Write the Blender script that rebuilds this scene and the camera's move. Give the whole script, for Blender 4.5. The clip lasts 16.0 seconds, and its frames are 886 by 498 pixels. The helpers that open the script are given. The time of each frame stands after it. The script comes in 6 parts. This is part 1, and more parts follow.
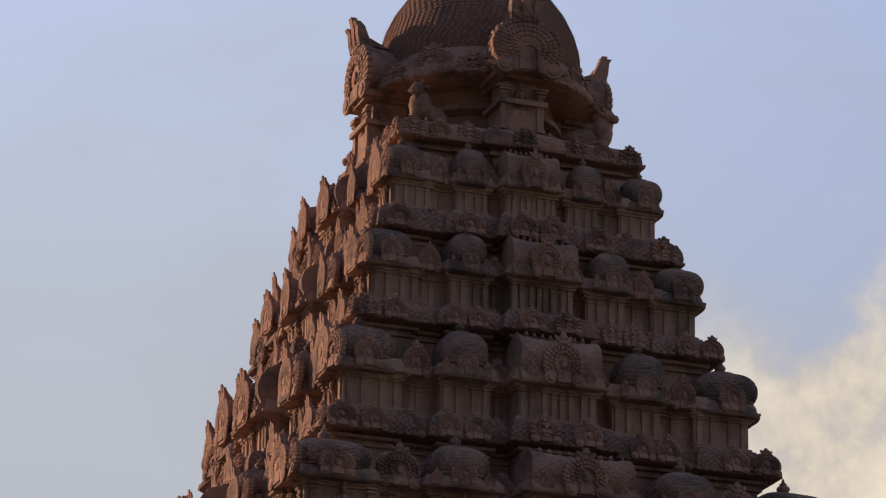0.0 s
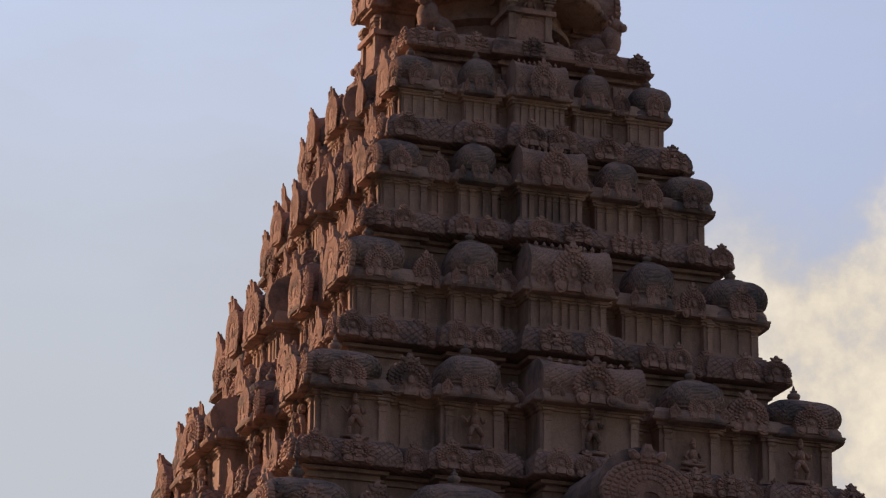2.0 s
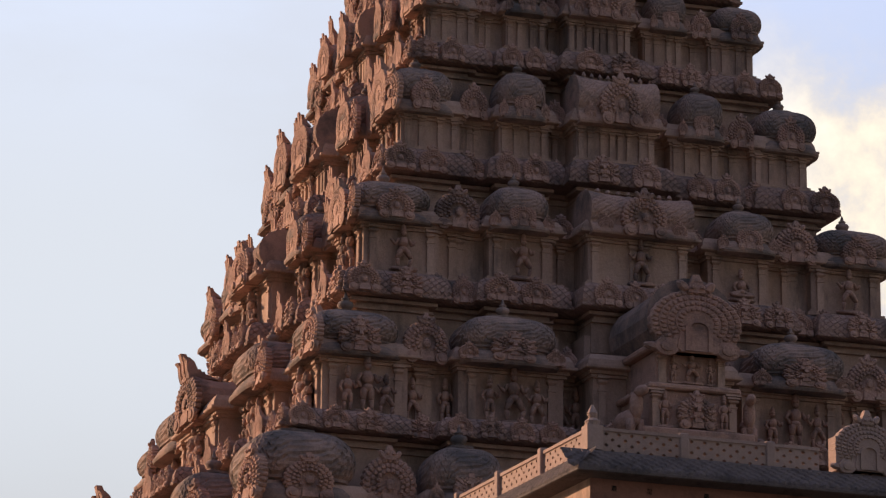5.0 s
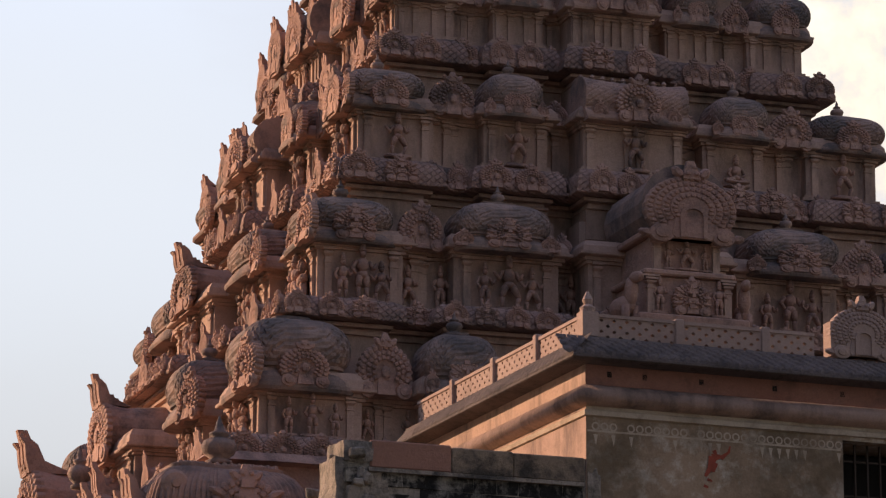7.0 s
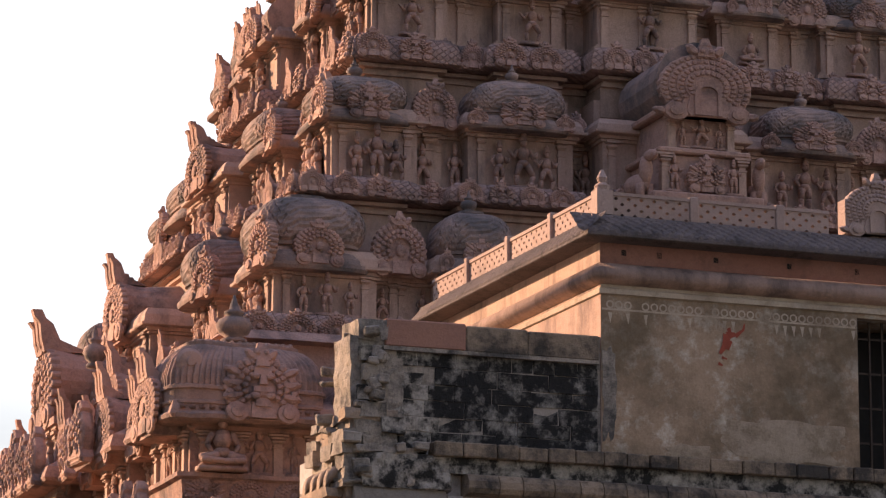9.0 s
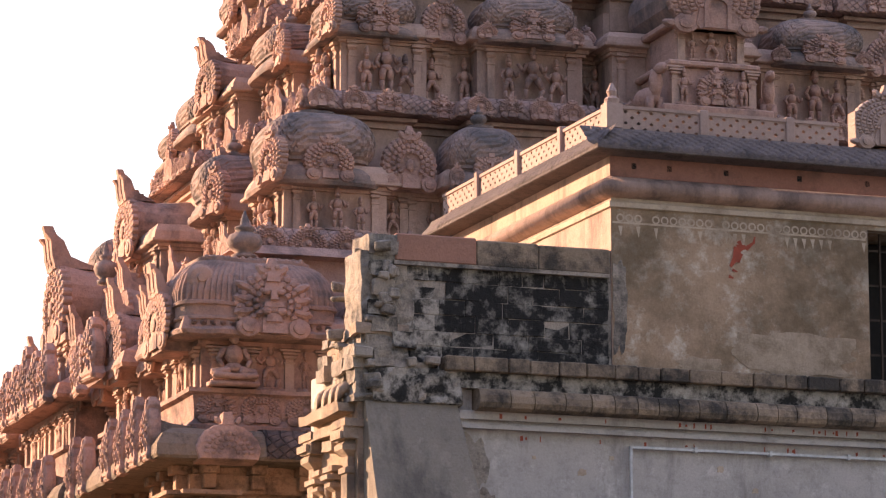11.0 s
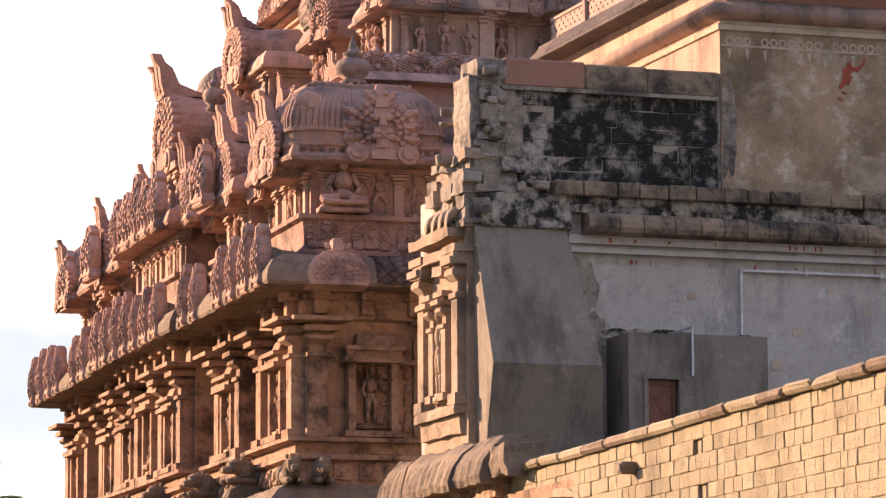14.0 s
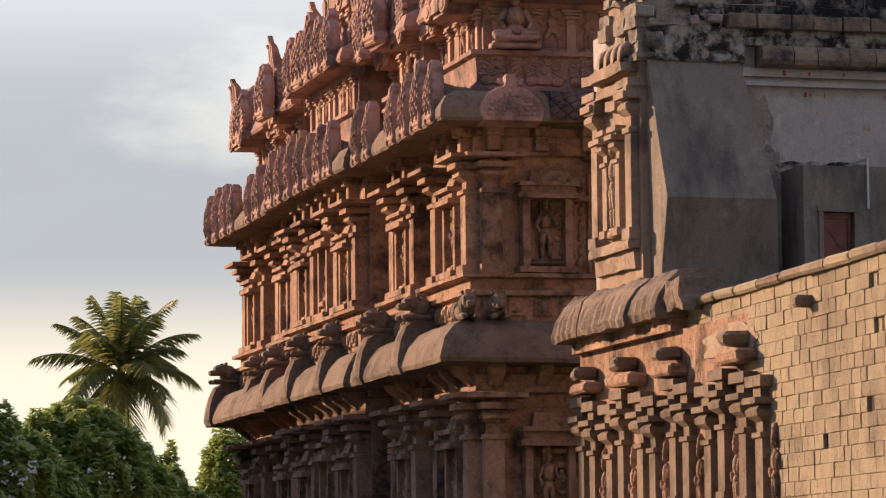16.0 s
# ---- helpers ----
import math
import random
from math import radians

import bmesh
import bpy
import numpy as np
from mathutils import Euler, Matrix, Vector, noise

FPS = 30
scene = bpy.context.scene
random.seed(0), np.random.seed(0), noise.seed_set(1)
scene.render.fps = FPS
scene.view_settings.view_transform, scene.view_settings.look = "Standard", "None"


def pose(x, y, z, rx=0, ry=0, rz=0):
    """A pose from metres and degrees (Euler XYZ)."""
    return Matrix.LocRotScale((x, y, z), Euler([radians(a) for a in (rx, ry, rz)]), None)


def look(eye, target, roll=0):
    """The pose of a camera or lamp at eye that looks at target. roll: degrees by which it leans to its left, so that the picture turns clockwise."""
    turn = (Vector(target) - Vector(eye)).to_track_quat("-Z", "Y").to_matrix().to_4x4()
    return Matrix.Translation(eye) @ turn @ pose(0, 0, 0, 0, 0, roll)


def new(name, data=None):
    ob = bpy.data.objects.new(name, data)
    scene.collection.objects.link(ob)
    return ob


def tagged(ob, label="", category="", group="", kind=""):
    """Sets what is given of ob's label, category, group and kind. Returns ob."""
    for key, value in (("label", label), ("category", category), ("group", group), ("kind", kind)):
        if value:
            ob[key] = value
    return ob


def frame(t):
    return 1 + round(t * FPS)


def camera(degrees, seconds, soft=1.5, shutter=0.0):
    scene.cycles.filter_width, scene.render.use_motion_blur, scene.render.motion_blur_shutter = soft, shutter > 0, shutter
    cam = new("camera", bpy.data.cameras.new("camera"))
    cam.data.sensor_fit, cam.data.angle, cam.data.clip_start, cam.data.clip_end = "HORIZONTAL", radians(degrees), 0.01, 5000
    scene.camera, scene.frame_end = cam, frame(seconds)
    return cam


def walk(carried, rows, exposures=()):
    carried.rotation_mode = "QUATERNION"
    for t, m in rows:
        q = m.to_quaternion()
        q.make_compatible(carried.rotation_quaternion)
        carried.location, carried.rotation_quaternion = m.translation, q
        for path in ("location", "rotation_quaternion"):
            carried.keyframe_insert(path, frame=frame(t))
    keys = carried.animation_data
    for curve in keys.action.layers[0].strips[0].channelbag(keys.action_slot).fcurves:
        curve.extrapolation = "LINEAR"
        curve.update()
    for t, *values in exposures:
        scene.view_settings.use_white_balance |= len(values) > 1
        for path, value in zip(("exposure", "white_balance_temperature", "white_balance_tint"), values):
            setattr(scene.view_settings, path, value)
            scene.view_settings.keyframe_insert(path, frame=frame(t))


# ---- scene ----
# ---- camera: stands in the courtyard and tilts down the tower with a long lens ----
cam = camera(13.756, 16.0, soft=1.25)
EYE = 1.6
TURNS = [
    (0.0, 109.786, -0.856, -19.806), (0.5, 109.588, -0.616, -20.107), (1.0, 109.259, -0.509, -19.912),
    (1.5, 108.892, -0.562, -19.748), (2.0, 108.380, -0.505, -19.530), (2.5, 107.931, -0.702, -19.443),
    (3.0, 107.526, -0.746, -19.287), (3.5, 107.030, -0.759, -19.074), (4.0, 106.483, -0.592, -18.815),
    (4.2, 106.332, -0.577, -18.745), (6.3, 104.693, -0.230, -18.898), (6.5, 104.505, -0.214, -18.867),
    (7.0, 103.994, -0.228, -18.756), (7.5, 103.588, -0.165, -18.641), (8.0, 103.113, -0.103, -18.588),
    (8.5, 102.510, -0.183, -18.551), (9.0, 102.099, -0.168, -18.511), (9.2, 101.963, 0.163, -18.471),
    (11.3, 100.508, 0.078, -18.289), (11.5, 100.341, -0.050, -18.234), (12.0, 99.736, 0.216, -17.990),
    (12.5, 99.360, 0.402, -17.822), (13.0, 99.052, 0.463, -17.639), (13.5, 98.712, 0.443, -17.162),
    (14.0, 98.039, 0.273, -16.543), (14.5, 97.373, 0.287, -15.777), (15.0, 96.811, 0.421, -15.063),
    (15.5, 96.245, 0.447, -14.490), (16.0, 95.496, 0.532, -13.785),
]
EXPOSURES = [(0.0, -0.18), (2.0, -0.04), (4.0, 0.36), (6.5, 0.48), (7.0, 0.55), (8.0, 0.82), (9.0, 1.3), (11.5, 1.98), (13.0, 1.9), (14.5, 1.72), (15.5, 1.33), (16.0, 1.06)]
walk(cam, [(t, pose(0, 0, EYE, a, b, c)) for t, a, b, c in TURNS], EXPOSURES)

# ---- light: low warm sun behind the tower's sunlit flank, hazy evening sky ----
SUN_AZ, SUN_EL = radians(-41), radians(16)
TO_SUN = Vector((math.sin(SUN_AZ) * math.cos(SUN_EL), math.cos(SUN_AZ) * math.cos(SUN_EL), math.sin(SUN_EL)))
sun = new("sun", bpy.data.lights.new("sun", "SUN"))
sun.data.energy, sun.data.angle, sun.data.color = 4.3, radians(0.8), (1.0, 0.63, 0.40)
sun.matrix_world = look((0, 0, 60), Vector((0, 0, 60)) - TO_SUN)


def sky():
    world = bpy.data.worlds.new("evening_sky")
    world.use_nodes = True
    scene.world = world
    n, l = world.node_tree.nodes, world.node_tree.links
    n.clear()
    out, bg = n.new("ShaderNodeOutputWorld"), n.new("ShaderNodeBackground")
    tex = n.new("ShaderNodeTexSky")
    tex.sky_type, tex.sun_disc = "NISHITA", False
    tex.sun_elevation, tex.sun_rotation = SUN_EL, SUN_AZ
    tex.air_density, tex.dust_density, tex.ozone_density = 1.0, 1.5, 1.5
    co = n.new("ShaderNodeTexCoord")
    # soft streaks of high cloud, and piled cloud low in the sky
    stretch = n.new("ShaderNodeMapping")
    stretch.inputs["Scale"].default_value = (6, 6, 15)
    noise_a = n.new("ShaderNodeTexNoise")
    noise_a.inputs["Scale"].default_value, noise_a.inputs["Detail"].default_value, noise_a.inputs["Roughness"].default_value = 1.0, 8, 0.55
    l.new(co.outputs["Generated"], stretch.inputs[0])
    l.new(stretch.outputs[0], noise_a.inputs["Vector"])
    noise_b = n.new("ShaderNodeTexNoise")
    noise_b.inputs["Scale"].default_value, noise_b.inputs["Detail"].default_value, noise_b.inputs["Roughness"].default_value = 14, 9, 0.6
    l.new(co.outputs["Generated"], noise_b.inputs["Vector"])
    sep = n.new("ShaderNodeSeparateXYZ")
    l.new(co.outputs["Generated"], sep.inputs[0])

    def math_node(op, a, b, clamp=False):
        m = n.new("ShaderNodeMath")
        m.operation, m.use_clamp = op, clamp
        for i, v in enumerate((a, b)):
            if v is None:
                continue
            if isinstance(v, (int, float)):
                m.inputs[i].default_value = v
            else:
                l.new(v, m.inputs[i])
        return m.outputs[0]

    def ramp(v, lo, hi):
        m = n.new("ShaderNodeMapRange")
        m.interpolation_type = "SMOOTHSTEP"
        m.inputs[1].default_value, m.inputs[2].default_value = lo, hi
        l.new(v, m.inputs[0])
        return m.outputs[0]

    def mix(fac, a, b, kind="MIX"):
        m = n.new("ShaderNodeMix")
        m.data_type, m.blend_type = "RGBA", kind
        if isinstance(fac, (int, float)):
            m.inputs[0].default_value = fac
        else:
            l.new(fac, m.inputs[0])
        for i, v in ((6, a), (7, b)):
            if isinstance(v, tuple):
                m.inputs[i].default_value = (*v, 1)
            else:
                l.new(v, m.inputs[i])
        return m.outputs[2]

    # dim sky behind the onlooker, lighter overhead; bright haze towards the sunset, bluer higher up
    dim = mix(1.0, tex.outputs[0], (SKY_GAIN, SKY_GAIN, SKY_GAIN), "MULTIPLY")
    dim = mix(math_node("MULTIPLY", ramp(sep.outputs["Z"], 0.2, 0.85), 0.8), dim, (0.52, 0.58, 0.92))
    glow = mix(ramp(sep.outputs["Z"], 0.10, 0.26), (0.80, 0.78, 0.75), (1.16, 1.22, 1.33))
    glow = mix(ramp(sep.outputs["Z"], 0.26, 0.46), glow, (1.2, 1.41, 2.0))
    glow = mix(math_node("MULTIPLY", ramp(sep.outputs["X"], 0.22, 0.46), 0.55), glow, (0.8, 0.96, 1.5))
    toward = math_node("MULTIPLY", ramp(sep.outputs["Y"], 0.45, 0.82), ramp(sep.outputs["Z"], 0.72, 0.45))
    hazy = mix(math_node("MULTIPLY", toward, 0.95), dim, glow)
    veil = mix(math_node("MULTIPLY", math_node("MULTIPLY", toward, ramp(noise_a.outputs[0], 0.42, 0.7)), 0.4), hazy, (0.98, 0.99, 1.04))
    # piled sunlit cloud: towards +x, below 24 degrees
    east = ramp(sep.outputs["X"], 0.362, 0.41)
    under = ramp(math_node("ADD", sep.outputs["Z"], math_node("MULTIPLY", noise_b.outputs[0], -0.16)), 0.275, 0.22)
    pile = math_node("MULTIPLY", east, under)
    puff = math_node("MULTIPLY", pile, ramp(noise_b.outputs[0], 0.36, 0.5))
    shade = mix(ramp(noise_b.outputs[0], 0.42, 0.62), (1.35, 1.2, 1.03), (2.1, 1.85, 1.45))
    cloudy = mix(puff, veil, shade)
    # grey bank near the horizon with bright rims
    bank = math_node("MULTIPLY", ramp(sep.outputs["Z"], 0.19, 0.13), ramp(noise_a.outputs[0], 0.36, 0.52))
    final = mix(math_node("MULTIPLY", bank, 0.75), cloudy, (0.42, 0.455, 0.505))
    final = mix(math_node("MULTIPLY", math_node("MULTIPLY", toward, ramp(sep.outputs["Z"], 0.095, 0.058)), 0.92), final, (1.12, 0.98, 0.76))
    l.new(final, bg.inputs["Color"])
    bg.inputs["Strength"].default_value = 0.5
    l.new(bg.outputs[0], out.inputs[0])


SKY_GAIN = 0.067
sky()


# ---- materials ----
def material(name, build):
    m = bpy.data.materials.new(name)
    m.use_nodes = True
    n, l = m.node_tree.nodes, m.node_tree.links
    build(n, l, n["Principled BSDF"])
    return m


def noise_node(n, l, vec, scale, detail=6, rough=0.6):
    t = n.new("ShaderNodeTexNoise")
    t.inputs["Scale"].default_value, t.inputs["Detail"].default_value, t.inputs["Roughness"].default_value = scale, detail, rough
    l.new(vec, t.inputs["Vector"])
    return t.outputs[0]


def step_node(n, l, v, lo, hi, top=1.0):
    m = n.new("ShaderNodeMapRange")
    m.inputs[1].default_value, m.inputs[2].default_value, m.inputs[4].default_value = lo, hi, top
    l.new(v, m.inputs[0])
    return m.outputs[0]


def blend(n, l, fac, a, b, kind="MIX"):
    m = n.new("ShaderNodeMix")
    m.data_type, m.blend_type = "RGBA", kind
    if isinstance(fac, (int, float)):
        m.inputs[0].default_value = fac
    else:
        l.new(fac, m.inputs[0])
    for i, v in ((6, a), (7, b)):
        if isinstance(v, tuple):
            m.inputs[i].default_value = (*v, 1)
        else:
            l.new(v, m.inputs[i])
    return m.outputs[2]


def stone(name, a, b, stain=(0.06, 0.055, 0.05), stain_lo=0.55, stain_hi=0.72, stain_amount=0.8, pale=None, bump=0.5, fine=9.0, vary=0.25, carve=0.0, rough=0.9, streak=False, lattice=0.0, lichen=0.6, blotch=0.9, pale_lo=0.55):
    """Weathered stone: two tones at a large scale, grain at a small one, stains with a shape of their own."""
    def build(n, l, p):
        geo = n.new("ShaderNodeNewGeometry")
        pos = geo.outputs["Position"]
        col = blend(n, l, step_node(n, l, noise_node(n, l, pos, 0.7, 5), 0.35, 0.65), a, b)
        grain = noise_node(n, l, pos, fine * 2.5, 8, 0.7)
        col = blend(n, l, step_node(n, l, grain, 0.3, 0.75, 0.55), col, tuple(c * 0.55 for c in a))
        if pale:
            col = blend(n, l, step_node(n, l, noise_node(n, l, pos, 1.9, 9, 0.75), pale_lo, pale_lo + 0.13, 0.85), col, pale)
        info = n.new("ShaderNodeObjectInfo")
        col = blend(n, l, step_node(n, l, info.outputs["Random"], 0, 1, vary), col, tuple(c * 1.45 for c in b))
        src = pos
        if streak:
            mp = n.new("ShaderNodeMapping")
            mp.inputs["Scale"].default_value = (1, 1, 0.28)
            l.new(pos, mp.inputs[0])
            src = mp.outputs[0]
        st = step_node(n, l, noise_node(n, l, src, blotch, 9, 0.68), stain_lo, stain_hi, stain_amount)
        col = blend(n, l, st, col, stain)
        if lichen:
            spots = step_node(n, l, noise_node(n, l, pos, 3.4, 9, 0.8), 0.50, 0.66, lichen)
            col = blend(n, l, spots, col, tuple(c * 0.8 for c in stain))
        l.new(col, p.inputs["Base Color"])
        p.inputs["Roughness"].default_value = rough
        p.inputs["Specular IOR Level"].default_value = 0.2
        bp = n.new("ShaderNodeBump")
        bp.inputs["Strength"].default_value, bp.inputs["Distance"].default_value = min(1.0, bump * 1.6), 0.055
        l.new(noise_node(n, l, pos, fine, 9, 0.7), bp.inputs["Height"])
        nrm = bp.outputs[0]
        if carve:
            vo = n.new("ShaderNodeTexVoronoi")
            vo.feature = "SMOOTH_F1"
            vo.inputs["Scale"].default_value = 9.0
            l.new(pos, vo.inputs["Vector"])
            b2 = n.new("ShaderNodeBump")
            b2.inputs["Strength"].default_value, b2.inputs["Distance"].default_value = carve, 0.06
            b2.invert = True
            l.new(vo.outputs["Distance"], b2.inputs["Height"])
            l.new(nrm, b2.inputs["Normal"])
            nrm = b2.outputs[0]
        if lattice:
            xyz = n.new("ShaderNodeSeparateXYZ")
            l.new(pos, xyz.inputs[0])

            def op(kind, p0, p1):
                q = n.new("ShaderNodeMath")
                q.operation = kind
                for i, v in enumerate((p0, p1)):
                    if isinstance(v, float):
                        q.inputs[i].default_value = v
                    elif v is not None:
                        l.new(v, q.inputs[i])
                return q.outputs[0]

            flat = op("SUBTRACT", xyz.outputs[0], xyz.outputs[1])
            tall = op("MULTIPLY", xyz.outputs[2], 1.25)
            lines = [op("ABSOLUTE", op("SINE", op("MULTIPLY", op(kind, flat, tall), lattice * 1.9), None), None) for kind in ("ADD", "SUBTRACT")]
            net = step_node(n, l, op("MINIMUM", lines[0], lines[1]), 0.0, 0.3)
            b3 = n.new("ShaderNodeBump")
            b3.inputs["Strength"].default_value, b3.inputs["Distance"].default_value = 0.9, 0.07
            b3.invert = True
            l.new(net, b3.inputs["Height"])
            l.new(nrm, b3.inputs["Normal"])
            nrm = b3.outputs[0]
        l.new(nrm, p.inputs["Normal"])
    return material(name, build)


def plain(name, col, rough=0.7, metal=0.0):
    def build(n, l, p):
        geo = n.new("ShaderNodeNewGeometry")
        c = blend(n, l, step_node(n, l, noise_node(n, l, geo.outputs["Position"], 6), 0.3, 0.7), col, tuple(x * 0.6 for x in col))
        l.new(c, p.inputs["Base Color"])
        p.inputs["Roughness"].default_value, p.inputs["Metallic"].default_value = rough, metal
    return material(name, build)


PINK = stone("pink_carved_stone", (0.42, 0.255, 0.205), (0.49, 0.315, 0.25), stain=(0.085, 0.072, 0.07), stain_lo=0.49, stain_hi=0.66, stain_amount=0.8, pale=(0.50, 0.31, 0.23), carve=0.3, bump=0.5, lichen=0.35)
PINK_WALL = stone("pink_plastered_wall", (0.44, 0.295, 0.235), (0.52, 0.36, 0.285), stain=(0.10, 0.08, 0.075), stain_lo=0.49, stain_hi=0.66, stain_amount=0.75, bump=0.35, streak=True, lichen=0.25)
BAND = stone("net_carved_cornice", (0.37, 0.235, 0.195), (0.44, 0.29, 0.24), stain=(0.10, 0.09, 0.09), stain_lo=0.46, stain_hi=0.66, stain_amount=0.75, bump=0.45, lattice=7.5, lichen=0.4)
ROOF = stone("lichened_roof_stone", (0.35, 0.24, 0.205), (0.41, 0.29, 0.24), stain=(0.085, 0.085, 0.088), stain_lo=0.40, stain_hi=0.62, stain_amount=0.85, bump=0.45, lichen=0.4)
RIBBED = stone("ribbed_roof_stone", (0.40, 0.25, 0.20), (0.45, 0.30, 0.24), stain=(0.095, 0.088, 0.088), stain_lo=0.46, stain_hi=0.66, stain_amount=0.8, bump=0.45, lichen=0.4)
BLACK_LATTICE = stone("blackened_lattice_stone", (0.15, 0.11, 0.095), (0.21, 0.145, 0.12), stain=(0.03, 0.028, 0.03), stain_lo=0.42, stain_hi=0.6, stain_amount=0.9, lattice=5.2)
SCALE = stone("ochre_scale_stone", (0.33, 0.195, 0.155), (0.38, 0.235, 0.185), stain_amount=0.4, lichen=0.3)
BROWN = stone("brown_granite_wall", (0.29, 0.17, 0.115), (0.47, 0.305, 0.21), stain=(0.045, 0.034, 0.03), stain_lo=0.50, stain_hi=0.64, stain_amount=0.88, pale=(0.46, 0.33, 0.235), bump=0.6, carve=0.3, vary=0.35)
GREY_BROWN = stone("dark_cornice_granite", (0.20, 0.15, 0.11), (0.265, 0.203, 0.152), stain=(0.05, 0.045, 0.04), stain_lo=0.5, stain_amount=0.8, bump=0.6)
OCHRE = stone("ochre_granite_block", (0.24, 0.203, 0.138), (0.30, 0.254, 0.176), stain=(0.13, 0.108, 0.08), stain_lo=0.5, stain_hi=0.7, stain_amount=0.65, bump=0.8, vary=0.6, lichen=0.35)
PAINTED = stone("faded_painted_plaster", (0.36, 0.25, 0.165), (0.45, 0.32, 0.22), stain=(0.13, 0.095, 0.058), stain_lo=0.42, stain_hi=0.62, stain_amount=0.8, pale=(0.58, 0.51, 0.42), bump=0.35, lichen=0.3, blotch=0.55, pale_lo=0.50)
BLACKENED = stone("mould_blackened_masonry", (0.42, 0.375, 0.325), (0.33, 0.30, 0.26), stain=(0.012, 0.012, 0.012), stain_lo=0.42, stain_hi=0.56, stain_amount=0.96, pale=(0.52, 0.47, 0.41), bump=0.5, vary=0.12, lichen=0.5, blotch=2.6)
SOOT = stone("soot_black_masonry", (0.36, 0.33, 0.29), (0.28, 0.255, 0.225), stain=(0.010, 0.010, 0.011), stain_lo=0.34, stain_hi=0.52, stain_amount=0.96, pale=(0.46, 0.42, 0.37), bump=0.5, vary=0.08, lichen=0.9, pale_lo=0.57, blotch=2.6)
SIDE = stone("pale_carved_granite", (0.42, 0.315, 0.235), (0.36, 0.265, 0.195), stain=(0.12, 0.10, 0.085), stain_lo=0.54, stain_hi=0.68, stain_amount=0.8, pale=(0.48, 0.375, 0.29), bump=0.8, lichen=0.35)
WHITEWASH = stone("stained_whitewash", (0.50, 0.455, 0.42), (0.41, 0.375, 0.345), stain=(0.16, 0.145, 0.13), stain_lo=0.54, stain_hi=0.68, stain_amount=0.75, pale=(0.60, 0.565, 0.535), bump=0.25, streak=True, lichen=0.35)
RUBBLE = stone("broken_lime_masonry", (0.40, 0.335, 0.275), (0.31, 0.27, 0.23), stain=(0.045, 0.045, 0.045), stain_lo=0.50, stain_hi=0.62, stain_amount=0.85, pale=(0.42, 0.36, 0.30), bump=0.9, vary=0.15)
CEMENT = stone("grey_cement_render", (0.20, 0.172, 0.143), (0.245, 0.21, 0.17), stain=(0.09, 0.08, 0.07), stain_lo=0.49, stain_hi=0.64, stain_amount=0.8, pale=(0.31, 0.27, 0.225), bump=0.45, streak=True, lichen=0.25)
LEDGE = stone("mossy_ledge_stone", (0.21, 0.165, 0.125), (0.29, 0.215, 0.15), stain=(0.03, 0.03, 0.03), stain_lo=0.46, stain_hi=0.60, stain_amount=0.85, bump=0.6, vary=0.7)
TERRACOTTA = stone("red_ochre_coping", (0.34, 0.175, 0.125), (0.30, 0.16, 0.12), stain=(0.10, 0.08, 0.07), stain_lo=0.6, stain_amount=0.6, bump=0.3, lichen=0.25)
EAVE = stone("dark_tiled_eave", (0.13, 0.105, 0.10), (0.18, 0.145, 0.135), stain=(0.03, 0.03, 0.03), stain_amount=0.7, bump=0.5)
PARAPET = stone("rosy_lime_parapet", (0.36, 0.255, 0.22), (0.42, 0.31, 0.265), stain=(0.20, 0.16, 0.14), stain_amount=0.5, bump=0.3, lichen=0.25)
DUST = stone("courtyard_earth", (0.15, 0.125, 0.08), (0.11, 0.11, 0.06), stain=(0.08, 0.08, 0.045), bump=0.3, lichen=0.25)
# near-black colour that stands in for the shade inside openings
OPENING_SHADE = plain("painted_opening_shade", (0.012, 0.010, 0.009), 0.9)
WOOD = plain("red_brown_wood", (0.20, 0.065, 0.035), 0.6)
PIPE = plain("white_plastic_pipe", (0.62, 0.62, 0.62), 0.45)
BARE = stone("bare_lime_plaster", (0.42, 0.335, 0.25), (0.36, 0.275, 0.20), stain=(0.20, 0.15, 0.10), stain_lo=0.46, stain_hi=0.62, stain_amount=0.8, bump=0.5, lichen=0.4, blotch=1.6)
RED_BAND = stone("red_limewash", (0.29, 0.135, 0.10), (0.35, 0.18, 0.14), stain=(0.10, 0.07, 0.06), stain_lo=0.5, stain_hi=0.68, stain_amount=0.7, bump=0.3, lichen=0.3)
RED_PAINT = plain("red_paint", (0.36, 0.075, 0.04), 0.85)
FRIEZE = stone("pale_painted_frieze", (0.52, 0.43, 0.33), (0.46, 0.36, 0.27), stain=(0.17, 0.12, 0.08), stain_lo=0.5, stain_amount=0.75, bump=0.3, lichen=0.35)
IRON = plain("rusted_iron", (0.06, 0.04, 0.03), 0.7, 0.4)


def leaf_material(name, a, b):
    def build(n, l, p):
        info = n.new("ShaderNodeNewGeometry")
        c = blend(n, l, info.outputs["Random Per Island"], a, b)
        l.new(c, p.inputs["Base Color"])
        p.inputs["Roughness"].default_value = 0.45
        p.inputs["Specular IOR Level"].default_value = 0.35
        tr = n.new("ShaderNodeBsdfTranslucent")
        l.new(c, tr.inputs["Color"])
        ms = n.new("ShaderNodeMixShader")
        ms.inputs[0].default_value = 0.55
        l.new(p.outputs[0], ms.inputs[1])
        l.new(tr.outputs[0], ms.inputs[2])
        l.new(ms.outputs[0], n["Material Output"].inputs["Surface"])
    return material(name, build)


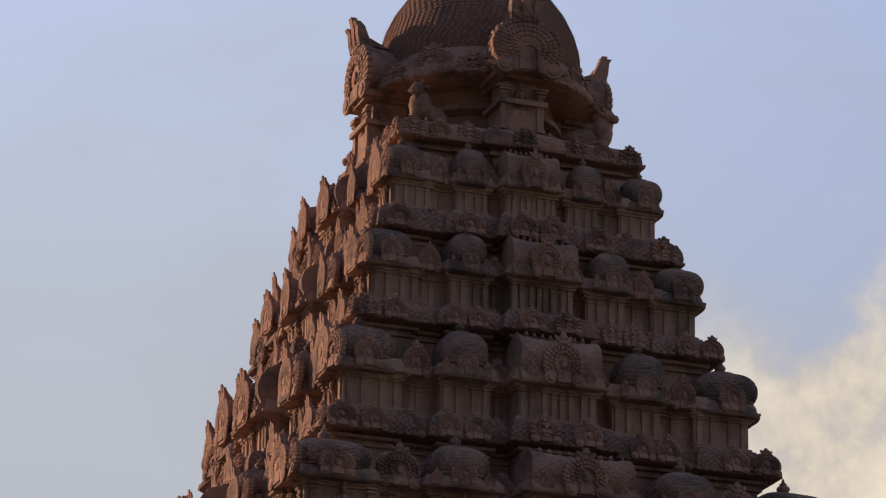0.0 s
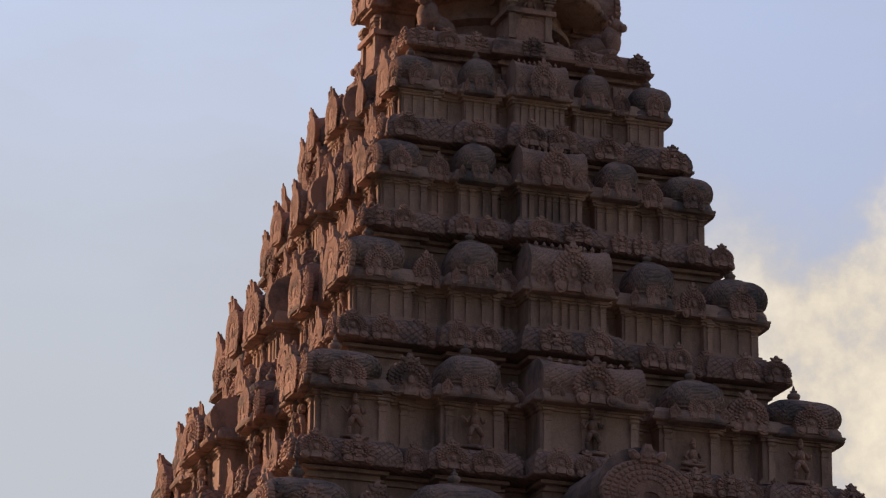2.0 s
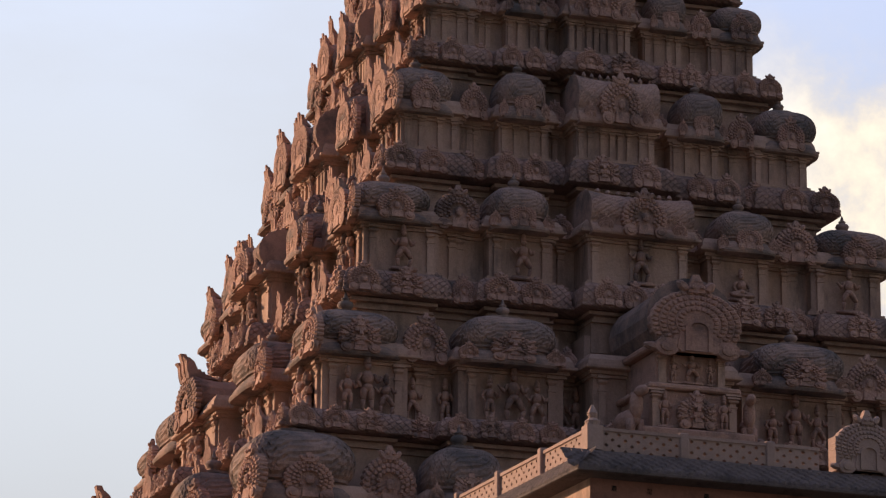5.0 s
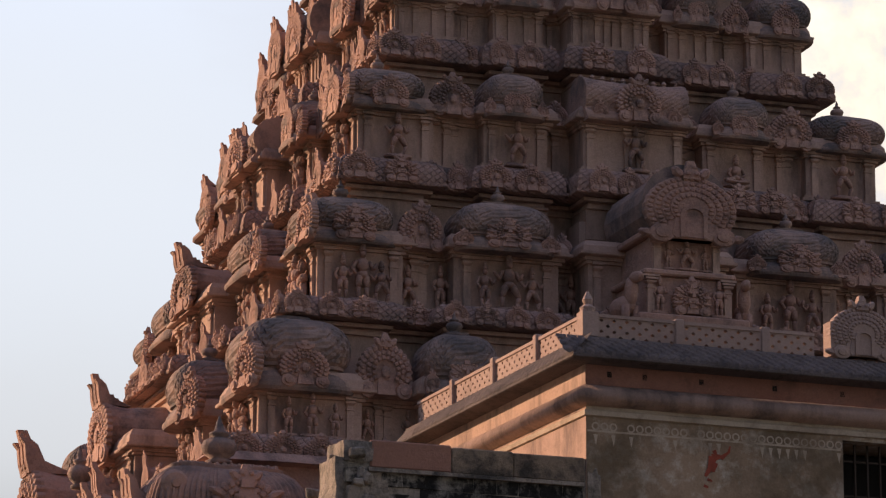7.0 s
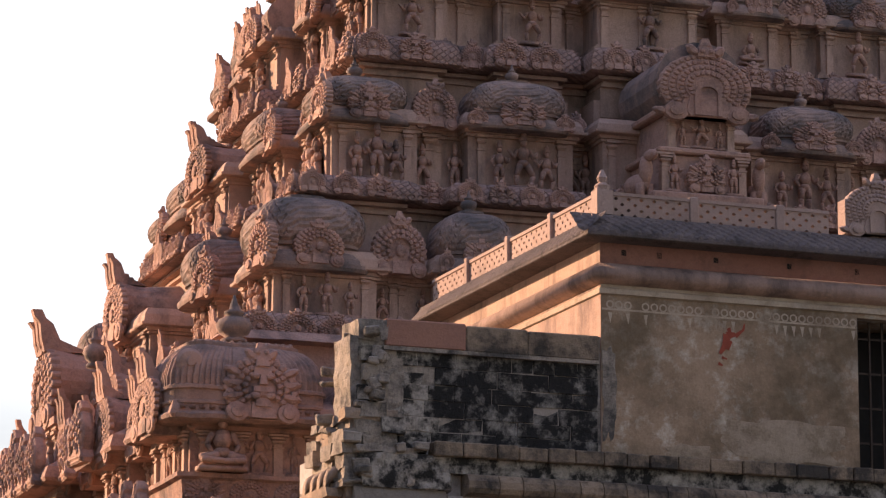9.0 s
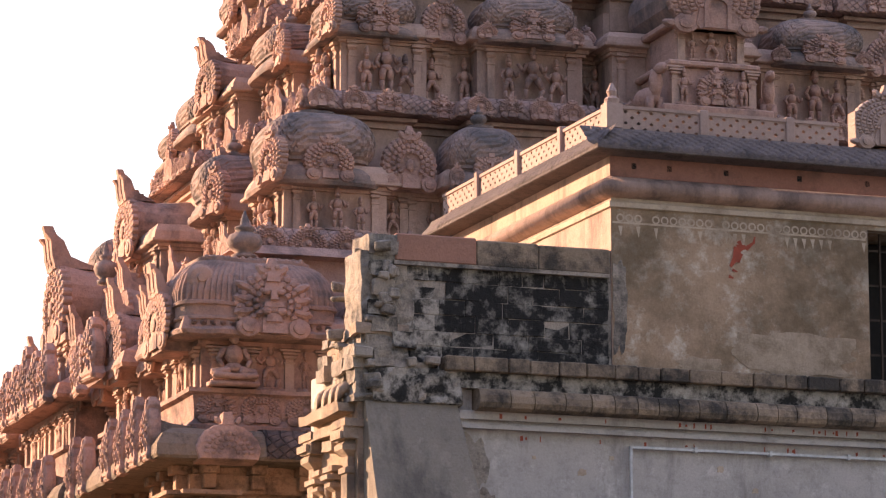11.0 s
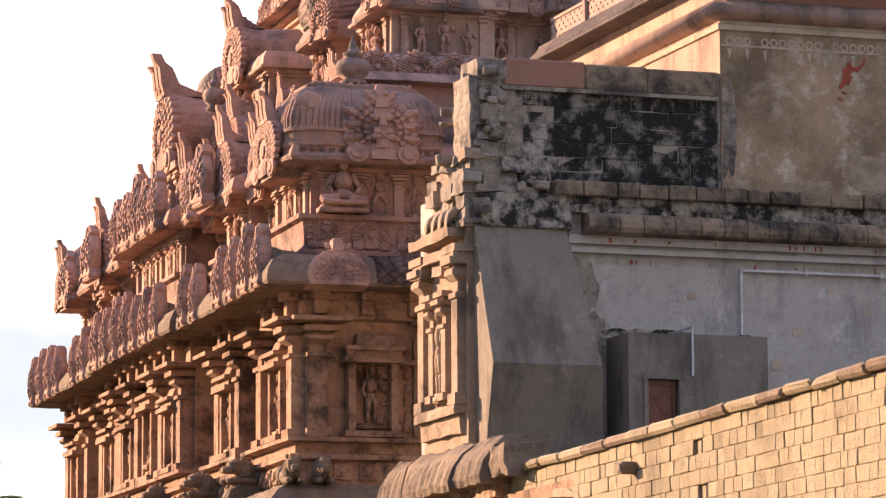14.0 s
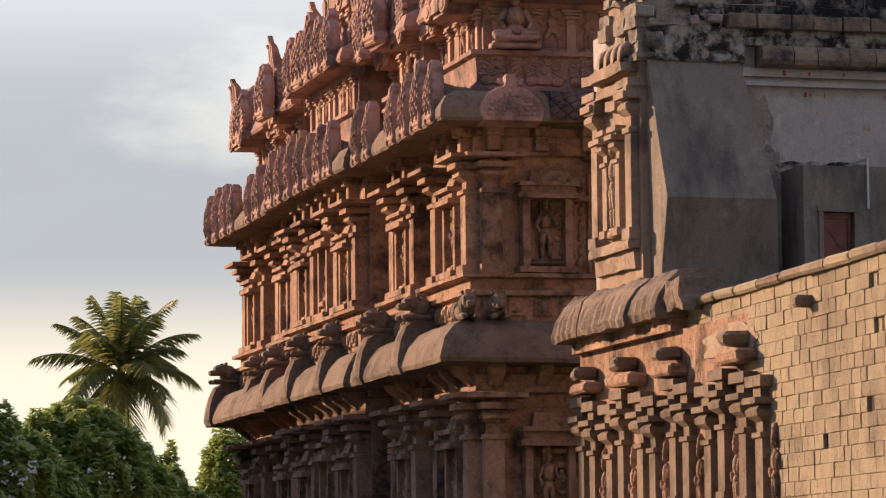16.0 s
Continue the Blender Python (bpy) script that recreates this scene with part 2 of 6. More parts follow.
LEAF = leaf_material("broad_leaf", (0.22, 0.31, 0.075), (0.38, 0.46, 0.15))
BLOSSOM = plain("white_blossom", (0.75, 0.78, 0.85), 0.6)
PALM_LEAF = leaf_material("palm_leaflet", (0.11, 0.15, 0.04), (0.24, 0.25, 0.08))
BARK = stone("grey_bark", (0.16, 0.13, 0.10), (0.20, 0.165, 0.13), bump=0.8)


# ---- mesh builder ----
class Shape:
    """Vertices and faces of one mesh, gathered piece by piece."""

    def __init__(self):
        self.v, self.f = [], []

    def add(self, verts, faces, m=None):
        k = len(self.v)
        self.v += [tuple(m @ Vector(p)) for p in verts] if m is not None else [tuple(p) for p in verts]
        self.f += [tuple(i + k for i in q) for q in faces]
        return self

    def join(self, other, m=None):
        return self.add(other.v, other.f, m)

    def box(self, x0, x1, y0, y1, z0, z1, m=None, taper=0.0, jitter=0.0):
        t = taper
        vs = [[x0, y0, z0], [x1, y0, z0], [x1, y1, z0], [x0, y1, z0], [x0 + t, y0 + t, z1], [x1 - t, y0 + t, z1], [x1 - t, y1 - t, z1], [x0 + t, y1 - t, z1]]
        if jitter:
            vs = [[c + random.uniform(-jitter, jitter) for c in p] for p in vs]
        return self.add(vs, [(3, 2, 1, 0), (4, 5, 6, 7), (0, 1, 5, 4), (1, 2, 6, 5), (2, 3, 7, 6), (3, 0, 4, 7)], m)

    def bevel_box(self, x0, x1, y0, y1, z0, z1, b, m=None, jitter=0.0):
        """A block with its six faces proud of chamfered edges."""
        vs, fs = [], []
        j = lambda: random.uniform(-jitter, jitter)
        for sx, x in ((-1, x0), (1, x1)):
            for sy, y in ((-1, y0), (1, y1)):
                for sz, z in ((-1, z0), (1, z1)):
                    dx, dy, dz = j(), j(), j()
                    vs += [(x + dx, y - sy * b + dy, z - sz * b + dz), (x - sx * b + dx, y + dy, z - sz * b + dz), (x - sx * b + dx, y - sy * b + dy, z + dz)]
        c = lambda ix, iy, iz, a: (ix * 4 + iy * 2 + iz) * 3 + a
        fs += [(c(0, 0, 0, 0), c(0, 0, 1, 0), c(0, 1, 1, 0), c(0, 1, 0, 0)), (c(1, 0, 0, 0), c(1, 1, 0, 0), c(1, 1, 1, 0), c(1, 0, 1, 0))]
        fs += [(c(0, 0, 0, 1), c(1, 0, 0, 1), c(1, 0, 1, 1), c(0, 0, 1, 1)), (c(0, 1, 0, 1), c(0, 1, 1, 1), c(1, 1, 1, 1), c(1, 1, 0, 1))]
        fs += [(c(0, 0, 0, 2), c(0, 1, 0, 2), c(1, 1, 0, 2), c(1, 0, 0, 2)), (c(0, 0, 1, 2), c(1, 0, 1, 2), c(1, 1, 1, 2), c(0, 1, 1, 2))]
        for p in (0, 1):
            for q in (0, 1):
                fs += [(c(p, q, 0, 0), c(p, q, 0, 1), c(p, q, 1, 1), c(p, q, 1, 0)), (c(p, 0, q, 0), c(p, 1, q, 0), c(p, 1, q, 2), c(p, 0, q, 2)), (c(0, p, q, 1), c(1, p, q, 1), c(1, p, q, 2), c(0, p, q, 2))]
        fs += [(c(p, q, r, 0), c(p, q, r, 1), c(p, q, r, 2)) for p in (0, 1) for q in (0, 1) for r in (0, 1)]
        return self.add(vs, fs, m)

    def loops(self, rings, cap_low=True, cap_high=True, m=None):
        """Skins a stack of closed rings with the same number of points."""
        n = len(rings[0])
        vs = [p for r in rings for p in r]
        fs = [(i * n + k, i * n + (k + 1) % n, (i + 1) * n + (k + 1) % n, (i + 1) * n + k) for i in range(len(rings) - 1) for k in range(n)]
        if cap_low:
            fs.append(tuple(reversed(range(n))))
        if cap_high:
            fs.append(tuple((len(rings) - 1) * n + k for k in range(n)))
        return self.add(vs, fs, m)

    def lathe(self, profile, sides=12, m=None):
        rings = [[(r * math.cos(2 * math.pi * k / sides), r * math.sin(2 * math.pi * k / sides), z) for k in range(sides)] for r, z in profile]
        return self.loops(rings, True, True, m)

    def blob(self, x, y, z, rx, ry, rz, sides=8, rows=5, m=None):
        rings = []
        for i in range(rows + 1):
            a = math.pi * (i + 0.12) / (rows + 0.24) - math.pi / 2
            rings.append([(x + rx * math.cos(a) * math.cos(2 * math.pi * k / sides), y + ry * math.cos(a) * math.sin(2 * math.pi * k / sides), z + rz * math.sin(a)) for k in range(sides)])
        return self.loops(rings, True, True, m)

    def petal(self, cx, cz, ang, length, width, depth, y=0.0):
        """A raised feather in the xz plane that points along ang and bulges to -y."""
        ca, sa = math.cos(ang), math.sin(ang)
        pt = lambda a, b, d: (cx + ca * a - sa * b, y - d, cz + sa * a + ca * b)
        edge = [(0, -0.35), (0.45, -0.5), (0.85, -0.32), (1, 0), (0.85, 0.32), (0.45, 0.5), (0, 0.35)]
        vs = [pt(a * length, b * width, 0) for a, b in edge] + [pt((0.15 + a * 0.62) * length, b * width * 0.5, depth) for a, b in edge]
        n = 7
        fs = [(k, k + n, (k + 1) % n + n, (k + 1) % n) for k in range(n)] + [tuple(range(n, 2 * n))]
        return self.add(vs, fs)

    def mesh(self, name, smooth=False):
        me = bpy.data.meshes.new(name)
        me.from_pydata(self.v, [], self.f)
        me.validate()
        if smooth:
            me.polygons.foreach_set("use_smooth", [True] * len(me.polygons))
        me.update()
        return me


def thing(name, at, label, category, group="", kind=""):
    ob = new(name)
    ob.location = at
    ob.empty_display_size = 0.2
    return tagged(ob, label, category, group, kind)


def undo(parent):
    """The turn back from a parent's own place, so that its children can be given in world metres."""
    return Matrix.Translation(-parent.location) if parent.type == "EMPTY" else parent.matrix_basis.inverted()


def put(name, me, mat, parent=None, m=None, label="", kind=""):
    """One mesh object, at the world pose m, under a thing or a part."""
    ob = new(name, me)
    if me and not me.materials:
        me.materials.append(mat)
    if parent:
        ob.parent = parent
        ob.matrix_parent_inverse = undo(parent)
    if m is not None:
        ob.matrix_basis = m
    return tagged(ob, label, "", "", kind)


def part(name, shape, mat, parent, label="", smooth=False, kind=""):
    return put(name, shape.mesh(name, smooth), mat, parent, None, label, kind)


# ---- ground ----
ground = Shape()
ground.add([(-2500, -2500, 0), (2500, -2500, 0), (2500, 2500, 0), (-2500, 2500, 0)], [(0, 1, 2, 3)])
tagged(put("ground", ground.mesh("ground"), DUST), "dark worn turf and earth of the temple courtyard", "ground", kind="structure")

# unseen wall towards the sunset, added only to shade the tower's lower storey
west = Shape().bevel_box(6.6, 8.0, 87.5, 136.0, 0, 11.3, 0.15).bevel_box(6.4, 8.2, 87.4, 136.1, 11.3, 11.8, 0.1)
tagged(put("wall_west", west.mesh("wall_west"), OCHRE), "unseen ochre stone wall added to shade the tower's lower storey", "wall", kind="structure")

# ---- the great stepped tower ----
CX, CY = 34.56, 94.65
# half side of the tower at stations of one flank: from the corner (1) to the middle (0), and how far each stretch stands proud
BAYS = [(1.0, 0.72, 0.0), (0.72, 0.54, -0.04), (0.54, 0.30, 0.025), (0.30, 0.19, -0.045), (0.19, 0.0, 0.10)]
LOW_BAYS = [(1.0, 0.76, 0.0), (0.76, 0.62, -0.04), (0.62, 0.43, 0.025), (0.43, 0.22, -0.04), (0.22, 0.0, 0.085)]
MID_BAYS = [(1.0, 0.745, 0.0), (0.745, 0.60, -0.04), (0.60, 0.28, 0.025), (0.28, 0.21, -0.045), (0.21, 0.0, 0.085)]
WALL_BAYS = [(1.0, 0.74, 0.0), (0.74, 0.62, -0.055), (0.62, 0.42, 0.0), (0.42, 0.30, -0.055), (0.30, 0.0, 0.03)]


def face_pose(k):
    """Flank k of the tower: 0 looks to -y, 1 to -x, 2 to +y, 3 to +x. In it x runs along the flank and -y points out."""
    return Matrix.Translation((CX, CY, 0)) @ Matrix.Rotation(-k * math.pi / 2, 4, "Z")


def outline(s, o, step, bays, cuts, far=1.0):
    """The plan of a tier with half side s and stepped bays, pushed out by o; long stretches are cut up."""
    half = []
    for i, (u1, u0, p) in enumerate(bays):
        n = s + p * step * s + o
        a, b = u1 * s, u0 * s
        a += o if i == 0 or p > bays[i - 1][2] else -o
        if i < len(bays) - 1:
            b += -o if p > bays[i + 1][2] else o
        half.append((a, n))
        if i < len(bays) - 1:
            half.append((b, n))
    side = [(-a, -n) for a, n in half] + [(a, -n) for a, n in reversed(half)]
    ring = []
    for k in range(4):
        c, sn = round(math.cos(k * math.pi / 2)), round(math.sin(k * math.pi / 2))
        for i in range(len(side) - 1):
            (xa, ya), (xb, yb) = side[i], side[i + 1]
            for q in range(cuts[i]):
                x, y = xa + (xb - xa) * q / cuts[i], ya + (yb - ya) * q / cuts[i]
                dy = sn * x + c * y
                ring.append((CX + c * x - sn * y, CY + (dy * far if dy > 0 else dy)))
    return ring


def moulded(shape, profile, step, bays=BAYS, rough=0.016, far=1.0):
    """Skins a stepped plan through a profile of (half side, out, height), with worn, uneven edges."""
    s = profile[len(profile) // 2][0]
    seg = []
    for i, (u1, u0, p) in enumerate(bays):
        seg.append(max(1, int((u1 - u0) * s / 0.32)) if u0 else max(2, int(2 * u1 * s / 0.32)))
        seg.append(1)
    seg = seg[:-1]
    cuts = seg[:-1] + [seg[-1]] + seg[:-1][::-1]
    rings = []
    for s_, o, z in profile:
        ring = []
        for x, y in outline(s_, o, step, bays, cuts, far):
            p = Vector((x, y, z))
            d = noise.noise_vector(p * 1.7) * rough + noise.noise_vector(p * 5.0) * rough * 0.6
            ring.append((x + d.x, y + d.y, z + d.z * 0.7))
        rings.append(ring)
    shape.loops(rings)
    return shape


# carved pieces, made once in their own frame: x across, -y out of the wall, z up, about 1 wide
def shell_shape(rows=4, face=False, tall=1.0):
    """A peacock-fan medallion: a scalloped plate with rows of feathers round a small arch, curled feet and a mask for a crest."""
    s = Shape()
    mid = 0.43
    at = lambda r, a: (r * math.cos(a), mid + r * math.sin(a) * tall)
    lobes = 21
    edge = []
    for k in range(lobes * 4 + 1):
        f = k / (lobes * 4)
        r = 0.5 * (0.93 + 0.07 * abs(math.sin(math.pi * lobes * f)) ** 0.6)
        edge.append(at(r, math.radians(-42 + 264 * f)))
    edge += [(-0.30, 0.03), (0.30, 0.03)]
    c = lambda m, y: [(x * m, y, mid + (z - mid) * m) for x, z in edge]
    s.loops([c(1.0, 0.14), c(1.0, -0.03), c(0.97, -0.05), c(0.9, -0.055)])
    for q, (r, n, w) in enumerate(((0.36, 19, 0.115), (0.27, 16, 0.10), (0.185, 12, 0.09))[:rows]):
        y = -0.05 - 0.022 * q
        for k in range(n):
            a = math.radians(-34 + 248 * k / (n - 1))
            x, z = at(r, a)
            s.petal(x, z, a, w, w * 1.02, 0.045, y)
    s.blob(0, -0.10, mid - 0.02, 0.085, 0.05, 0.11, 9, 4)
    s.box(-0.16, 0.16, -0.11, 0.0, 0.02, 0.24, taper=0.02)
    for sx in (-1, 1):
        s.lathe([(0.13, -0.08), (0.15, 0.0), (0.14, 0.05), (0.09, 0.055), (0.085, 0.09), (0.03, 0.1)], 12, pose(sx * 0.33, -0.05, 0.10, 90, 0, 0))
        s.petal(sx * 0.09, 0.86 * tall, math.radians(90 - sx * 38), 0.19, 0.12, 0.06, -0.05)
        s.blob(sx * 0.055, -0.13, 0.95 * tall, 0.035, 0.03, 0.035, 6, 3)
    s.box(-0.11, 0.11, -0.12, 0.08, 0.84 * tall, 1.0 * tall, taper=0.02).box(-0.07, 0.07, -0.09, 0.06, 1.0 * tall, 1.10 * tall, taper=0.03)
    if face:
        for sx in (-1, 1):
            s.blob(sx * 0.085, -0.13, 0.60, 0.055, 0.05, 0.045, 8, 4)
            s.blob(sx * 0.10, -0.12, 0.33, 0.07, 0.05, 0.055, 8, 4)
            for a, z in ((62, 0.62), (80, 0.48), (100, 0.34)):
                s.petal(sx * 0.26, z, math.radians(90 - sx * a), 0.26, 0.13, 0.06, -0.06)
        for w, y, z0, z1 in ((0.12, -0.15, 0.62, 0.74), (0.09, -0.17, 0.74, 0.86), (0.05, -0.19, 0.48, 0.62), (0.13, -0.15, 0.38, 0.46), (0.10, -0.13, 0.18, 0.30)):
            s.box(-w, w, y, -0.03, z0, z1, taper=0.015)
    return s


def arch_shape():
    """A large horseshoe gable: terraced rows of feathers round a small arched niche, feet curling outward, a mask for a crest."""
    s = Shape()
    ang = [math.radians(-38 + 256 * k / 40) for k in range(41)]
    base = lambda r: [(-r * 0.95, 0.06), (-r * 0.78, 0.0), (r * 0.78, 0.0), (r * 0.95, 0.06)]
    for r, y in ((0.5, -0.02), (0.42, -0.05), (0.335, -0.08), (0.25, -0.11)):
        pts = [(r * math.cos(a) * (1 + 0.02 * (k % 2)), 0.45 + r * math.sin(a) * (1 + 0.02 * (k % 2))) for k, a in enumerate(ang)] + base(r)
        c = lambda m, y_: [(x * m, y_, 0.45 + (z - 0.45) * m) for x, z in pts]
        s.loops([c(1.0, 0.16), c(1.0, y), c(0.97, y - 0.015)])
    for r, n, w, y in ((0.425, 29, 0.075, -0.03), (0.345, 25, 0.07, -0.06), (0.26, 21, 0.07, -0.09), (0.17, 15, 0.07, -0.12)):
        for k in range(n):
            a = math.radians(-34 + 248 * k / (n - 1))
            s.petal(r * math.cos(a), 0.45 + r * math.sin(a), a, w, w * 0.98, 0.04, y)
    # niche: a raised rim round a dark little arch
    rim = lambda r, y: [(r * math.cos(math.radians(a)), y, 0.34 + r * math.sin(math.radians(a))) for a in range(0, 181, 15)] + [(-r, y, 0.02), (r, y, 0.02)]
    s.loops([rim(0.15, -0.1), rim(0.15, -0.17), rim(0.105, -0.17), rim(0.10, -0.115)])
    for sx in (-1, 1):
        s.lathe([(0.12, -0.12), (0.14, 0.0), (0.13, 0.05), (0.08, 0.055), (0.075, 0.09), (0.03, 0.1)], 14, pose(sx * 0.34, -0.06, 0.07, 90, 0, 0))
        s.petal(sx * 0.44, 0.05, math.radians(90 - sx * 75), 0.16, 0.13, 0.08, -0.02)
        s.petal(sx * 0.10, 0.92, math.radians(90 - sx * 30), 0.2, 0.13, 0.08, -0.02)
        s.blob(sx * 0.05, -0.12, 0.98, 0.035, 0.04, 0.035, 6, 3)
    s.box(-0.10, 0.10, -0.1, 0.12, 0.90, 1.07, taper=0.03).box(-0.06, 0.06, -0.08, 0.1, 1.07, 1.18, taper=0.025)
    return s


def gable_shape(deep=1.4, horn=0.0):
    """A horseshoe gable seen also from its flank: the carved plate, a waisted barrel behind it and a horned crest."""
    s = Shape().join(shell_shape(3), Matrix.Diagonal((1, 0.6, 1, 1)))
    rings = []
    for y, r in ((0.05, 0.44), (0.3, 0.40), (0.6, 0.38), (deep, 0.44)):
        rings.append([(r * math.cos(math.radians(a)), y, 0.5 + r * math.sin(math.radians(a))) for a in range(-60, 241, 20)])
    s.loops(rings)
    for sx in (-1, 0, 1):
        s.loops([[(sx * 0.16 - 0.05, y0, z0), (sx * 0.16 + 0.05, y0, z0), (sx * 0.16 + 0.05, y1, z0), (sx * 0.16 - 0.05, y1, z0)] for y0, y1, z0 in ((-0.06, 0.55, 0.86), (-0.08, 0.30, 0.94), (-0.10, 0.13, 1.0), (-0.12, 0.04, 1.08 + horn * 0.5), (-0.14 - horn * 0.2, -0.04 - horn * 0.1, 1.17 + horn - 0.12 * abs(sx)))])
    s.box(-0.3, 0.3, 0.02, deep, -0.04, 0.12)
    return s


def figure_shape(kind=0):
    """A much worn relief figure on a slab, standing, seated or striding."""
    s = Shape()
    s.box(-0.28, 0.28, -0.14, 0.06, 0, 0.06).box(-0.24, 0.24, -0.10, 0.05, 0.06, 0.10)
    limb = lambda x0, z0, x1, z1, r0, r1, y=-0.06: s.lathe([(r0 * 0.7, 0), (r0, 0.03), (r1, math.hypot(x1 - x0, z1 - z0) - 0.02), (r1 * 0.6, math.hypot(x1 - x0, z1 - z0))], 7, Matrix.Translation((x0, y, z0)) @ Vector((x1 - x0, 0, z1 - z0)).to_track_quat("Z", "Y").to_matrix().to_4x4())
    if kind == 1:
        limb(-0.05, 0.2, -0.27, 0.17, 0.075, 0.055, -0.09)
        limb(0.05, 0.2, 0.27, 0.17, 0.075, 0.055, -0.09)
        limb(-0.26, 0.14, 0.05, 0.12, 0.05, 0.04, -0.14)
        limb(0.26, 0.14, -0.05, 0.12, 0.05, 0.04, -0.14)
        top = 0.22
    else:
        lean = 0.05 if kind == 2 else 0.0
        limb(-0.055, 0.52, -0.075 - lean, 0.3, 0.068, 0.05)
        limb(0.055, 0.52, 0.075 + lean * 2, 0.3, 0.068, 0.05)
        limb(-0.075 - lean, 0.3, -0.07 - lean, 0.1, 0.048, 0.035)
        limb(0.075 + lean * 2, 0.3, 0.07 + lean, 0.1, 0.048, 0.035)
        top = 0.50
    s.blob(0, -0.06, top + 0.03, 0.105, 0.075, 0.08, 8, 5).blob(0, -0.06, top + 0.21, 0.115, 0.08, 0.14, 8, 5)
    s.blob(0, -0.075, top + 0.42, 0.062, 0.062, 0.075, 8, 5)
    s.lathe([(0.07, 0), (0.075, 0.04), (0.055, 0.10), (0.06, 0.13), (0.02, 0.2)], 8, pose(0, -0.06, top + 0.45))
    limb(-0.11, top + 0.29, -0.19, top + 0.12, 0.04, 0.033)
    limb(0.11, top + 0.29, 0.19, top + 0.12, 0.04, 0.033)
    limb(-0.19, top + 0.13, -0.13 if kind != 2 else -0.30, top + (0.02 if kind != 2 else 0.26), 0.033, 0.028, -0.1)
    limb(0.19, top + 0.13, 0.14 if kind == 1 else 0.23, top + (0.02 if kind == 1 else 0.24), 0.033, 0.028, -0.1)
    return s


def stacked(levels):
    """One skin through rectangles of (half width, depth, height) against a wall."""
    return Shape().loops([[(-w, 0.05, z), (-w, -d, z), (w, -d, z), (w, 0.05, z)] for w, d, z in levels])


def pilaster_shape(wide=False):
    """A half column, 1 high and about 0.24 wide, with a base, neck, cushion and abacus."""
    levels = [(0.13, 0.10, 0), (0.13, 0.10, 0.07), (0.10, 0.07, 0.075), (0.10, 0.07, 0.66), (0.12, 0.09, 0.665), (0.12, 0.09, 0.70), (0.085, 0.06, 0.705), (0.085, 0.06, 0.77), (0.14, 0.12, 0.81), (0.14, 0.12, 0.84),
              (0.10, 0.08, 0.87), (0.17, 0.15, 0.875), (0.17, 0.15, 0.92), (0.10, 0.09, 0.925), (0.10, 0.09, 0.945)]
    levels += [(0.30, 0.20, 0.955), (0.30, 0.20, 0.99), (0.22, 0.12, 1.0)] if wide else [(0.22, 0.12, 0.95), (0.22, 0.12, 1.0)]
    return stacked(levels)


def finial_shape():
    s = Shape()
    s.lathe([(0.30, 0), (0.32, 0.08), (0.2, 0.14), (0.36, 0.24), (0.44, 0.40), (0.36, 0.56), (0.16, 0.64), (0.24, 0.70), (0.24, 0.75), (0.12, 0.80), (0.09, 0.95), (0.02, 1.15)], 12)
    return s


def net(k, j):
    """How far a carved net of diamonds stands out: 0 in its grooves, 1 on the diamonds."""
    return min(1.0, 2.2 * min(abs(math.sin(math.pi * (k + j))), abs(math.sin(math.pi * (k - j)))))


def kuta_shape(across=18, corner=0.42):
    """A domical pavilion roof, 1 wide and 1 high: thin eave, rolled cornice, fillet, bulging dome under a carved net, lotus and knob."""
    s = Shape()
    n = across * 6

    def ring(w, z, row=None):
        pts = []
        for k in range(n):
            a = 2 * math.pi * (k + 0.5) / n
            c, sn = math.cos(a), math.sin(a)
            d = 1 + (0.05 * net(k / 6, row / 4) if row is not None else 0)
            pts.append((w * d * math.copysign(abs(c) ** corner, c), w * d * math.copysign(abs(sn) ** corner, sn), z))
        return pts

    rings = [ring(w, z) for w, z in ((0.40, -0.05), (0.50, -0.04), (0.515, 0.0), (0.515, 0.045), (0.485, 0.05), (0.475, 0.12), (0.44, 0.19), (0.40, 0.22), (0.40, 0.26), (0.43, 0.27), (0.43, 0.31))]
    rows = 20
    for j in range(rows + 1):
        f = j / rows
        a = -0.45 + (math.pi / 2 - 0.02 + 0.45) * f
        rings.append(ring(0.10 + 0.365 * math.cos(a) ** 0.8, 0.52 + 0.40 * math.sin(a), j))
    rings += [ring(w, z) for w, z in ((0.13, 0.915), (0.17, 0.93), (0.17, 0.96), (0.08, 0.98), (0.06, 1.0))]
    s.loops(rings)
    return s


